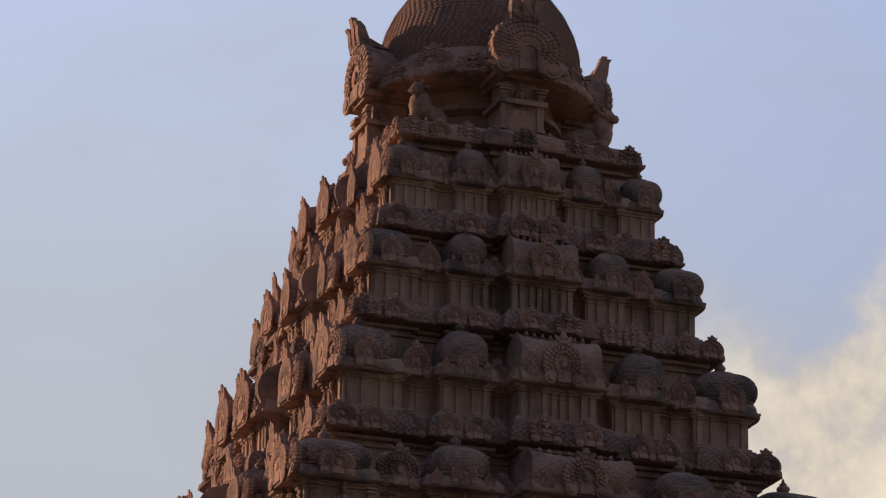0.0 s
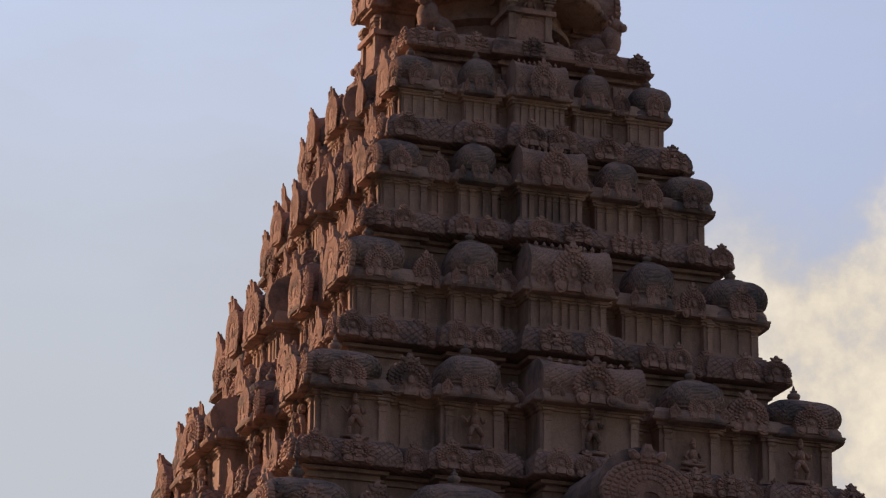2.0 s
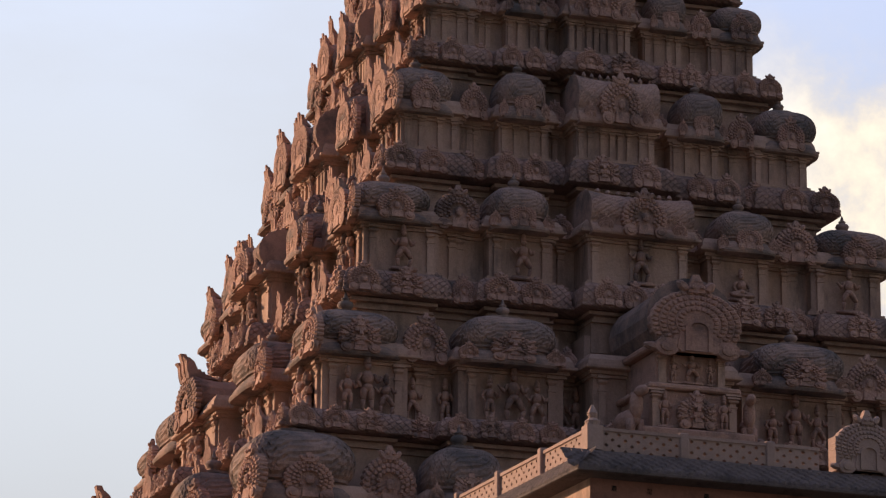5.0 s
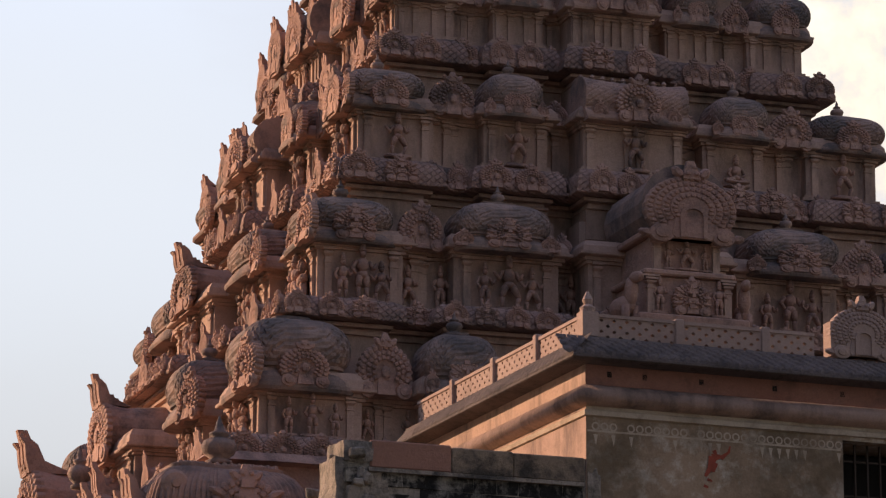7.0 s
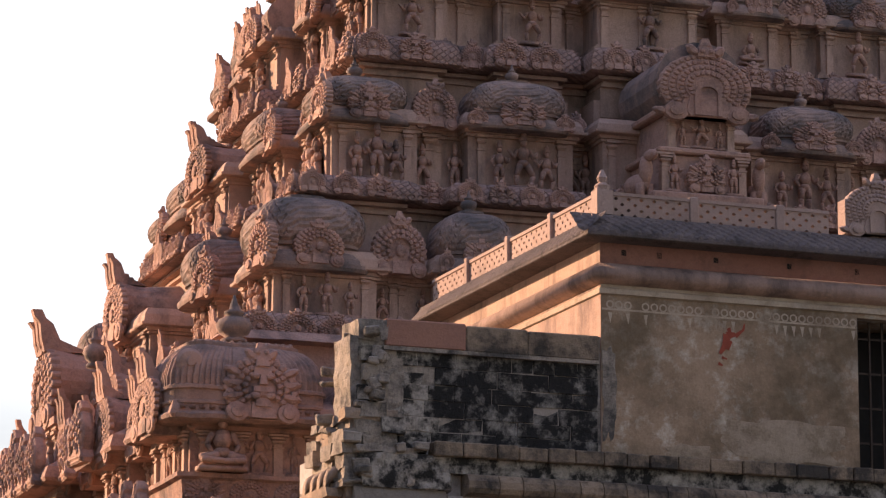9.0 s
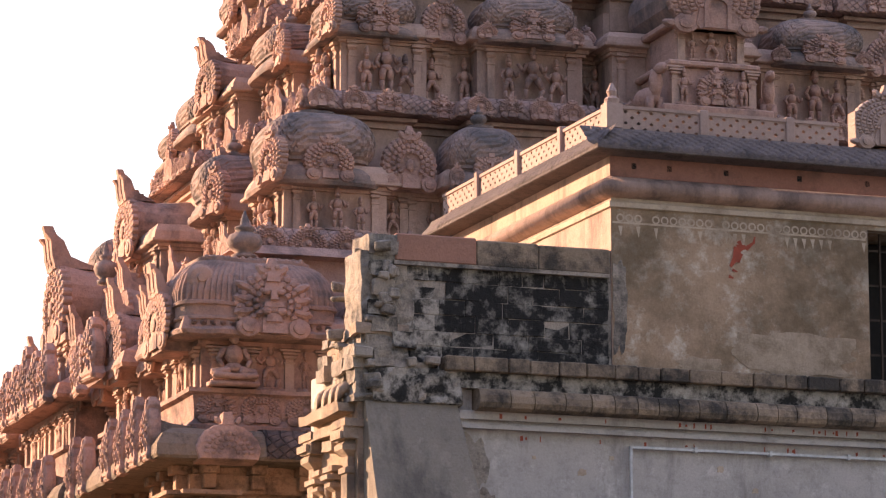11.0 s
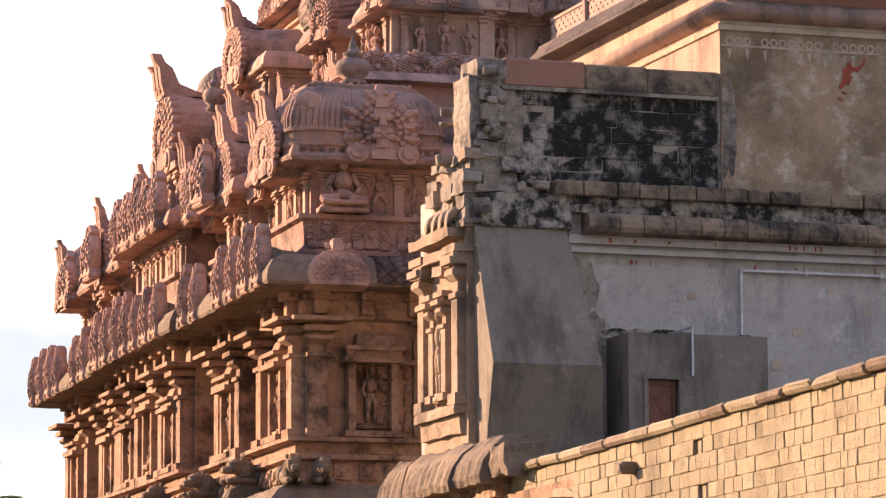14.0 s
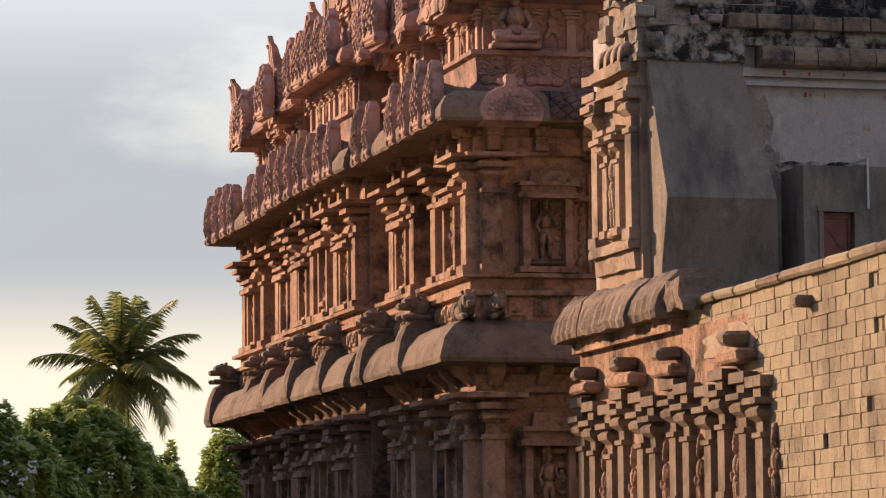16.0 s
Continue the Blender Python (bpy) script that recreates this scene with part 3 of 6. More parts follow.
def sala_shape(long=1.0):
    """A wagon-vaulted pavilion roof, 1 deep, 1 high and as long as asked: its ridge sweeps up to the ends; a carved net covers it."""
    s = Shape()
    low = [(-0.40, -0.05), (-0.50, -0.04), (-0.52, 0.0), (-0.52, 0.05), (-0.48, 0.06), (-0.46, 0.14), (-0.40, 0.21), (-0.40, 0.27)]
    m = 40
    n = max(24, int(long * 30))
    rings = []
    for k in range(n + 1):
        x = -1 + 2 * k / n
        sweep = 1 + 0.16 * abs(x) ** 3
        ring = [(x * long / 2, y, z) for y, z in low]
        for j in range(m + 1):
            a = math.radians(205 - 230 * j / m)
            d = 1 + 0.045 * net(k / 6, j / 4)
            ring.append((x * long / 2, 0.43 * math.cos(a) * d * (1 + 0.06 * abs(x) ** 3), 0.52 + 0.42 * math.sin(a) * d * sweep))
        rings.append(ring + [(x * long / 2, -y, z) for y, z in reversed(low)])
    s.loops(rings)
    for k in range(int(long * 5)):
        x = -0.8 + 1.6 * (k + 0.5) / int(long * 5)
        s.lathe([(0.05, 0), (0.06, 0.04), (0.03, 0.06), (0.05, 0.1), (0.01, 0.17)], 7, Matrix.Translation((x * long / 2, 0, 0.93 + 0.06 * abs(x) ** 3)))
    return s


MESH = {
    "shell": shell_shape().mesh("shell_ornament"), "mask": shell_shape(3, True).mesh("mask_ornament"), "arch": arch_shape().mesh("horseshoe_arch"),
    "gable": gable_shape().mesh("horseshoe_gable"), "horned": gable_shape(1.4, 0.2).mesh("horseshoe_gable"), "figure0": figure_shape(0).mesh("relief_figure", True), "figure1": figure_shape(1).mesh("relief_figure", True),
    "figure2": figure_shape(2).mesh("relief_figure", True), "pilaster": pilaster_shape().mesh("pilaster"), "finial": finial_shape().mesh("finial", True),
    "kuta": kuta_shape().mesh("domed_roof"), "sala": sala_shape(1.6).mesh("vaulted_roof"),
}
MATS = {"shell": PINK, "mask": PINK, "arch": PINK, "gable": PINK, "horned": PINK, "figure0": PINK, "figure1": PINK, "figure2": PINK, "pilaster": PINK_WALL, "finial": ROOF, "kuta": ROOF, "sala": RIBBED}
NAMES = {"shell": "shell_ornament", "mask": "mask_ornament", "arch": "horseshoe_arch", "gable": "horseshoe_gable", "horned": "horseshoe_gable", "figure0": "relief_figure", "figure1": "relief_figure",
         "figure2": "relief_figure", "pilaster": "pilaster", "finial": "finial", "kuta": "domed_roof", "sala": "vaulted_roof"}


def carve(kind, parent, k, u, n, z, sx, sy, sz, turn=0.0, lean=0.0, far=1.0):
    """Sets a carved piece on flank k at u along it, n out of the middle and z up."""
    m = face_pose(k) @ pose(u * far if k == 1 and u < 0 else u, -n, z, lean, 0, turn) @ Matrix.Diagonal((sx, sy, sz, 1))
    return put(NAMES[kind], MESH[kind], MATS[kind], parent, m)


tower = thing("temple_tower", (CX, CY, 0), "tall stepped pyramidal temple tower of weathered reddish carved stone", "temple tower")

# tiers from below: band foot (half side, height), band top, eave, roof top
TIERS = [
    dict(band=(12.05, 17.75, 18.55), wall=10.9, eave=(11.2, 19.80), roof=(10.7, 21.35), foot=(12.6, 17.3)),
    dict(band=(10.16, 21.89, 22.48), wall=8.85, eave=(9.15, 24.11), roof=(8.6, 25.36), foot=(9.8, 21.0)),
    dict(band=(8.12, 26.03, 26.78), wall=7.35, eave=(7.65, 28.16), roof=(7.19, 29.31), foot=(7.6, 25.2)),
    dict(band=(6.59, 29.88, 30.65), wall=5.90, eave=(6.17, 31.72), roof=(5.79, 33.02), foot=(6.1, 29.2)),
    dict(band=(5.44, 33.46, 34.12), wall=4.80, eave=(5.05, 35.17), roof=(4.66, 36.27), foot=(5.0, 32.9)),
    dict(band=(4.61, 36.45, 37.23), wall=3.95, eave=(4.16, 38.14), roof=(3.87, 39.17), foot=(4.2, 36.2)),
]


def tier(i, t, bays):
    s_b, z_b0, z_b1 = t["band"]
    s_w, (s_e, z_e), (s_r, z_r) = t["wall"], t["eave"], t["roof"]
    s_f, z_f = t["foot"]
    hb, hr = z_b1 - z_b0, z_r - z_e
    s0 = s_b - 0.42
    s_n = TIERS[i + 1]["band"][0] - 0.46 if i < 5 else s_r - 0.3
    far = (1.0, 1.02, 1.06, 1.15, 1.22, 1.32)[i]
    over = s_e - s_w
    # plain body: recess below the band, pilastered wall, thin eave, recess behind the roofs
    b = Shape()
    prof = [(s0 - 0.1, 0, z_f - 0.3), (s0 - 0.1, 0, z_b0 - 0.34), (s0, 0.0, z_b0 - 0.33), (s0, 0.0, z_b0 - 0.26), (s0, -0.08, z_b0 - 0.25), (s0, -0.08, z_b0 - 0.16), (s0, 0.10, z_b0 - 0.15), (s0, 0.10, z_b0 - 0.06), (s0, 0.0, z_b0 - 0.05), (s0, 0.0, z_b1 - 0.06)]
    prof += [(s_w, 0.16, z_b1 - 0.05), (s_w, 0.16, z_b1 + 0.05), (s_w, 0.08, z_b1 + 0.06), (s_w, 0.08, z_b1 + 0.13), (s_w, 0, z_b1 + 0.14), (s_w, 0, z_e - 0.2), (s_w, 0.07, z_e - 0.19), (s_w, 0.07, z_e - 0.12), (s_w, 0.13, z_e - 0.11), (s_w, 0.13, z_e - 0.02)]
    prof += [(s_w, over - 0.02, z_e), (s_w, over, z_e + 0.02), (s_w, over, z_e + 0.08), (s_w, over - 0.07, z_e + 0.09), (s_w, over - 0.10, z_e + 0.16 * hr + 0.05), (s_w, over * 0.35, z_e + 0.28 * hr + 0.05), (s_w, -0.25, z_e + 0.32 * hr + 0.05)]
    prof += [(s_n, 0, z_e + 0.36 * hr + 0.05), (s_n, 0, z_r)]
    moulded(b, prof, 1.0, bays, 0.011, far)
    body = part("tier", b, PINK_WALL, tower)
    roll = Shape()
    moulded(roll, [(s0, -0.1, z_b0 - 0.03), (s0, 0.40, z_b0 - 0.02), (s0, 0.42, z_b0 + 0.0), (s0, 0.42, z_b0 + 0.07), (s0, 0.37, z_b0 + 0.08), (s0, 0.385, z_b0 + 0.24 * hb), (s0, 0.36, z_b0 + 0.5 * hb), (s0, 0.27, z_b0 + 0.76 * hb), (s0, 0.12, z_b0 + 0.92 * hb), (s0, -0.1, z_b1 - 0.04)], 1.0, bays, 0.012, far)
    part("cornice_roll", roll, BAND, body)
    rnd = random.Random(40 + i)
    big = s_e / 9.6
    hw = z_e - z_b1 - 0.05
    for k in (0, 1):
        # fans along the rolled cornice, two to a broad bay, with the carved net bare between them
        for u1, u0, p in bays:
            w = (u1 - u0) * s_b
            cnt = max(1, round(w / (1.28 * hb)))
            for sgn in (-1, 1):
                for c in range(cnt):
                    u = sgn * (u0 * s_b + w * (c + 0.5) / cnt)
                    size = min(w / cnt * 0.96, hb * 1.18) * rnd.uniform(0.9, 1.06)
                    carve("mask" if rnd.random() < 0.25 else "shell", body, k, u, s0 * (1 + p) + 0.45, z_b0 + 0.0, size, size * 1.0, hb * rnd.uniform(0.92, 1.04), rnd.uniform(-3, 3), -9, far=far)
        # pilasters and figures on the wall
        for u1, u0, p in bays:
            w, n = (u1 - u0) * s_w, s_w * (1 + p)
            slim = min(0.72 * hw, 0.95)
            for sgn in (-1, 1):
                for f in ((0.10, 0.34, 0.66, 0.90) if p >= 0 and i > 2 else (0.12, 0.88) if p >= 0 else (0.5,)):
                    carve("pilaster", body, k, sgn * (u0 * s_w + w * f), n, z_b1 + 0.02, slim, slim * 1.2, hw, far=far)
                if p >= 0 and i < 3:
                    u = sgn * (u0 * s_w + w * 0.5)
                    if u0 == 0 and sgn < 0:
                        continue
                    carve("figure%d" % rnd.randrange(3), body, k, 0 if u0 == 0 else u, n + 0.1, z_b1 + 0.05, hw * 0.95, hw * 1.2, hw * rnd.uniform(0.78, 0.9), far=far)
                    if w > 1.3 and i < 2:
                        for d in (-0.3, 0.3):
                            carve("figure%d" % rnd.choice((0, 0, 2)), body, k, (0 if u0 == 0 else u) + d * w * 0.75, n + 0.08, z_b1 + 0.05, hw * 0.72, hw * 1.0, hw * rnd.uniform(0.6, 0.78), far=far)
                elif p < 0 and i < 2:
                    carve("figure0", body, k, sgn * (u0 * s_w + w * 0.16), n + 0.06, z_b1 + 0.05, hw * 0.7, hw * 0.9, hw * 0.7, far=far)
                    carve("figure2", body, k, sgn * (u0 * s_w + w * 0.84), n + 0.06, z_b1 + 0.05, hw * 0.7, hw * 0.9, hw * 0.66, far=far)
        # tall horned plates along the sunlit flank
        if k == 1:
            for u1, u0, p in bays:
                w, n = (u1 - u0) * s_e, s_e * (1 + p)
                for sgn in ((-1, 1) if u0 else (1,)):
                    u = sgn * (u0 + u1) / 2 * s_e if u0 else 0
                    wide = min(w * (1.0 if u0 else 1.6), 2.1)
                    if u0 and w > 1.0:
                        carve("shell", body, k, u + 0.5 * w, n + 0.12, z_e - 0.12, wide * 0.62, 0.8 * big + 0.2, hr * rnd.uniform(0.8, 0.95), rnd.uniform(-12, 12), -3, far=far)
                    carve("figure%d" % rnd.randrange(3), body, k, u, s_w * (1 + p) + 0.03, z_b1 + 0.12, hw * 1.0, hw * 1.2, hw * 0.9, far=far)
                    carve("gable", body, k, u + rnd.uniform(-0.1, 0.1), n + (0.2 if i > 1 else -0.3) + ((-0.22 if u1 == 1.0 and i > 1 else 0.15 if i > 2 else 0.0 if i == 2 else -0.5) if u < -0.4 * s_e else 0), z_e - 0.06 + (0.3 * hr if u < -0.4 * s_e and i > 1 else 0), wide * 0.74, 0.7 * big, hr * rnd.uniform(0.98, 1.14), rnd.uniform(-6, 6), far=far)
                    carve("horned", body, k, u, s0 * (1 + p) + 0.5, z_b0 + 0.1, min(w * 0.6, hb * 1.3), 0.3, hb * rnd.uniform(0.95, 1.15) * (1.45 if u < -0.5 * s_e else 1), rnd.uniform(-6, 6), far=far)
        # pavilion roofs
        for u1, u0, p in bays[1:]:
            w, n = (u1 - u0) * s_e, s_e + p * s_e
            for sgn in (-1, 1):
                if k == 1 and u1 not in (bays[2][0], 0):
                    continue
                u = sgn * (u0 + u1) / 2 * s_e
                if u1 == bays[1][0]:
                    tall = 0.95 if i < 3 else 0.72
                    carve("shell", body, k, u, n + 0.22 * big, z_e - 0.04, min(w * 0.86, hr * 1.1) * (tall + 0.1), w * 0.7, hr * tall, 0, -3, far=far)
                    carve("pilaster", body, k, u, n - 0.30, z_b1 + 0.05, hw * 0.9, hw, hw, far=far)
                elif u1 == bays[2][0]:
                    d = min(w * 0.95, 1.1 * big + 0.6)
                    carve("kuta", body, k, u, n - d * 0.36, z_e - 0.01, w * 0.9, d * 1.1, hr * 1.14, far=far)
                    carve("finial", body, k, u, n - d * 0.36, z_e + hr * 1.1, 0.34 * big + 0.1, 0.34 * big + 0.1, 0.34 * big + 0.1, far=far)
                    if k == 0:
                        carve("mask" if i < 2 else "shell", body, k, u, n + 0.18 * d, z_e + 0.02, w * 0.42, w * 0.3, hr * 0.62, 0, -7, far=far)
                        for e in (-0.40, 0.40):
                            carve("shell", body, k, u + e * w, n + 0.12 * d, z_e + 0.0, w * 0.19, w * 0.2, hr * 0.34, 0, -5, far=far)
                elif u1 == bays[3][0]:
                    carve("shell", body, k, u, n + 0.04, z_e, min(w * 0.95, hr * 0.62), w * 0.6, hr * 0.58, 0, -5, far=far)
            if u0 == 0 and k == 1 and i < 2:
                carve("horned", body, k, 0, s_e * (1 + p) + 0.1, z_e - 0.05, 2.3, 1.4, hr * 1.15)
            elif u0 == 0 and not (k == 0 and i == 1):
                d = 1.5 * big + 0.3
                n = s_e * (1 + bays[4][2])
                m = face_pose(k) @ pose(0, -n + d * 0.42, z_e) @ Matrix.Diagonal((w * 2 / 1.6, d, hr * 1.08, 1))
                put("vaulted_roof", MESH["sala"], RIBBED, body, m)
                carve("shell", body, k, 0, n + 0.14, z_e - 0.04, min(w * 1.02, hr * 1.12), w * 0.8, hr * 1.04, 0, -2, far=far)
                for e in (-0.72, 0.72):
                    carve("shell", body, k, e * w, n + 0.06, z_e, w * 0.3, w * 0.3, hr * 0.4, 0, -4, far=far)
                for sgn in (-1, 1):
                    carve("gable", body, k, sgn * w * 0.92, n - d * 0.42, z_e - 0.02, d * 0.8, 0.25 * big, hr * 1.02, sgn * 90, far=far)
    # corner pavilions
    w = (1 - bays[0][1]) * s_e
    up = 1.32 if i == 0 else 1.1
    for cx_, cy_ in ((-1, -1), (1, -1), (-1, 1), (1, 1)):
        c = s_e - w * 0.49
        m = Matrix.Translation((CX + cx_ * c, CY + cy_ * c * (far if cy_ > 0 else 1), z_e - 0.01)) @ Matrix.Diagonal((w * 1.06, w * 1.06, hr * up, 1))
        put("domed_roof", MESH["kuta"], ROOF, body, m)
        m = Matrix.Translation((CX + cx_ * c, CY + cy_ * c * (far if cy_ > 0 else 1), z_e + hr * (up - 0.04))) @ Matrix.Diagonal((0.4 * big + 0.12, 0.4 * big + 0.12, 0.4 * big + 0.12, 1))
        put("finial", MESH["finial"], ROOF, body, m)
    for k, sg in ((0, -1), (0, 1)):
        carve("mask" if i == 1 else "shell", body, k, sg * (s_e - w * 0.5), s_e + 0.08, z_e + 0.02, w * 0.48, w * 0.42, hr * 0.70, 0, -6, far=far)
    return body


for i, t in enumerate(TIERS):
    tier(i, t, (LOW_BAYS, MID_BAYS)[i] if i < 2 else BAYS)


def leaf_plate_shape():
    """A tall upright plate, waisted over its curled feet and drawn in to a small crown, with rows of low feathers."""
    s = Shape()
    half = [(0.50, 0.0), (0.52, 0.07), (0.44, 0.13), (0.38, 0.2), (0.43, 0.3), (0.46, 0.42), (0.44, 0.54), (0.37, 0.66), (0.27, 0.76), (0.20, 0.81), (0.23, 0.87), (0.16, 0.93), (0.06, 1.0)]
    pts = half + [(-x, z) for x, z in reversed(half)]
    c = lambda m, y: [(x * m, y, 0.45 + (z - 0.45) * m) for x, z in pts]
    s.loops([c(0.9, 0.2), c(1.0, 0.12), c(1.0, -0.05), c(0.93, -0.09), c(0.86, -0.075), c(0.8, -0.11)])
    for rad, n, y in ((0.36, 11, -0.10), (0.26, 9, -0.13), (0.16, 7, -0.16)):
        for k in range(n):
            a = math.radians(-50 + 280 * k / (n - 1))
            s.petal(rad * 0.75 * math.cos(a), 0.44 + rad * 0.75 * math.sin(a), a, 0.13, 0.125, 0.045, y)
    s.blob(0, -0.17, 0.45, 0.08, 0.06, 0.07, 8, 4)
    for sx in (-1, 1):
        s.blob(sx * 0.4, -0.08, 0.07, 0.10, 0.07, 0.06, 7, 4)
    s.box(-0.08, 0.08, -0.15, 0.1, 0.70, 0.95, taper=0.03)
    return s


def fan_plate_shape():
    """A broad half-round plate in low relief with a small crest."""
    s = Shape()
    pts = [(0.5 * math.cos(math.radians(a)) * (1 + 0.03 * (i % 2)), 0.14 + 0.5 * math.sin(math.radians(a)) * (1 + 0.03 * (i % 2))) for i, a in enumerate(range(0, 181, 9))] + [(-0.46, 0.0), (0.46, 0.0)]
    c = lambda m, y: [(x * m, y, 0.14 + (z - 0.14) * m) for x, z in pts]
    s.loops([c(1.0, 0.5), c(1.0, 0.0), c(0.97, -0.04), c(0.9, -0.05)])
    for rad, n, w in ((0.36, 13, 0.1), (0.24, 10, 0.1), (0.12, 7, 0.09)):
        for k in range(n):
            a = math.radians(180 * k / (n - 1))
            s.petal(rad * 0.85 * math.cos(a), 0.12 + rad * 0.85 * math.sin(a), a, w, w * 0.9, 0.03, -0.045)
    s.box(-0.09, 0.09, -0.06, 0.3, 0.62, 0.85, taper=0.02)
    for sx in (-1, 1):
        s.petal(sx * 0.12, 0.64, math.radians(90 - sx * 30), 0.16, 0.1, 0.06, 0.0)
    return s


LEAF_PLATE = leaf_plate_shape().mesh("leaf_plate")
FAN_PLATE = fan_plate_shape().mesh("fan_plate")
PLATE_BARREL = Shape().loops([[(r * math.cos(math.radians(a)), y, 0.36 + r * 0.75 * math.sin(math.radians(a))) for a in range(-70, 251, 20)] for y, r in ((0.15, 0.42), (0.5, 0.34), (1.1, 0.3))]).mesh("plate_barrel", True)


# the first tier above the walls: long vaulted corner pavilions, and horned gables on the sunlit flank
def first_tier():
    b = Shape()
    s = 13.6
    bays = LOW_BAYS
    prof = [(s, 0.3, 13.1), (s, 0.35, 13.35), (s, 0.2, 13.5), (s, 0.25, 14.05), (s, 0.38, 14.1), (s, 0.38, 14.2), (s, 0, 14.25), (s, 0, 15.2), (s, 0.1, 15.25), (s, 0.1, 15.36),
            (s, 0.6, 15.41), (s, 0.65, 15.5), (s, 0.55, 15.8), (s, 0.1, 16.05), (s, -0.6, 16.1), (12.6, 0, 16.15), (12.4, 0, 17.6), (12.6, 0.15, 17.65), (12.4, 0.05, 17.9)]
    moulded(b, prof, 0.5, bays)
    body = part("tier", b, PINK, tower)
    rnd = random.Random(17)
    for k in (0, 1):
        for u1, u0, p in bays:
            w = (u1 - u0) * s
            n = s * (1 + p * 0.5)
            for sgn in (-1, 1):
                u = sgn * (u0 + u1) / 2 * s
                for f in ((0.1, 0.36, 0.64, 0.9) if w > 2.9 else (0.2, 0.8)):
                    carve("pilaster", body, k, sgn * (u0 * s + w * f), n, 14.22, 1.1, 1.2, 1.0)
                carve("figure2" if w > 3 else "figure0", body, k, u, n, 14.22, 1.2, 1.0, 1.0)
                if w > 2.9:
                    carve("figure0", body, k, u + 0.26 * w, n, 14.24, 0.7, 0.7, 0.85)
        for j in range(26 if k == 0 else 0):
            u = -13.3 + 26.6 * j / 25
            carve("shell" if j % 3 else "mask", body, k, u, s + 0.28, 13.42, 0.95, 0.7, 0.72 * rnd.uniform(0.9, 1.1), 0, -4)
        for sgn in (-1, 1):
            for f, nn, z, w, h in ((7.7, 14.3, 15.25, 1.75, 2.1), (9.6, 13.9, 15.2, 1.5, 1.75), (4.4, 13.9, 15.2, 1.6, 1.9), (2.6, 14.1, 15.2, 1.5, 2.3), (6.2, 13.7, 16.25, 1.6, 1.95)):
                if k == 1 and sgn < 0 and f == 6.2:
                    nn = 12.7
                carve("horned", body, k, sgn * f + rnd.uniform(-0.15, 0.15), nn, z, w, 1.1, h * 0.88, rnd.uniform(-5, 5))
            carve("kuta", body, k, sgn * 7.1, 12.9, 15.42, 2.7, 2.2, 1.8)
            carve("finial", body, k, sgn * 7.1, 13.0, 17.1, 0.8, 0.8, 0.9)
            carve("finial", body, k, sgn * 2.4, 13.3, 18.6, 0.75, 0.75, 1.0)
        if k == 1:
            for u in (-2.5, -1.25, 0, 1.25, 2.5):
                put("leaf_plate", LEAF_PLATE, PINK, body, face_pose(1) @ pose(u, -14.88, 15.35, -2, 0, rnd.uniform(-6, 6)) @ Matrix.Diagonal((1.15, 1.1, 1.6 + 0.3 * (u == 0), 1)))
            for u in (-12.3, -7.1, -4.4, 4.4, 7.1):
                put("leaf_plate", LEAF_PLATE, PINK, body, face_pose(1) @ pose(u, -14.42 if abs(u) != 7.1 else -14.75, 15.3, -2, 0, rnd.uniform(-6, 6)) @ Matrix.Diagonal((1.2, 1.1, 1.6, 1)))
        blk = Shape().box(-1.5, 1.5, -13.95, -12.0, 15.3, 17.2, face_pose(k)).box(-1.75, 1.75, -14.2, -12.0, 17.2, 17.4, face_pose(k))
        part("middle_bay", blk, PINK, body)
        for u in (-1.3, -0.5, 0.5, 1.3):
            carve("pilaster", body, k, u, 13.97, 15.35, 1.2, 1.2, 1.85)
        carve("horned", body, k, 0, 14.1, 17.3, 2.5, 2.2, 2.35)
    # corner pavilions with wagon-vault roofs
    for sx in (-1, 1):
        for sy in (-1, 1):
            x, y = CX + sx * (14.25 - 1.9), CY + sy * (14.25 - 1.3)
            put("vaulted_roof", HIPPED, RIBBED, body, Matrix.Translation((x, y, 15.40)))
            put("finial", MESH["finial"], RIBBED, body, Matrix.Translation((x - 0.15, y - 0.3, 17.38)) @ Matrix.Diagonal((1.0, 1.0, 1.0, 1)))
            crest = Shape()
            for j in range(14):
                crest.blob(x - 1.15 + 0.175 * j, y - 0.62, 17.3, 0.075, 0.07, 0.085, 7, 4)
            part("crest_beads", crest, RIBBED, body)
    carve("mask", body, 0, -12.1, 14.36, 15.40, 1.85, 1.3, 1.7, 0, -8)
    for sgn in (-1, 1):
        part("scroll", Shape().lathe([(0.30, -0.1), (0.34, 0.0), (0.26, 0.08), (0.12, 0.1), (0.10, 0.16)], 16, face_pose(0) @ pose(sgn * 13.75, -14.05, 16.72, 90, 0, 0)), RIBBED, body)
    for u in (-12.7, 12.6):
        carve("horned", body, 1, u, 14.45, 15.2, 2.2, 1.0, 1.5)
    carve("figure1", body, 0, -12.95, 13.92, 14.24, 2.05, 2.1, 1.72)
    return body


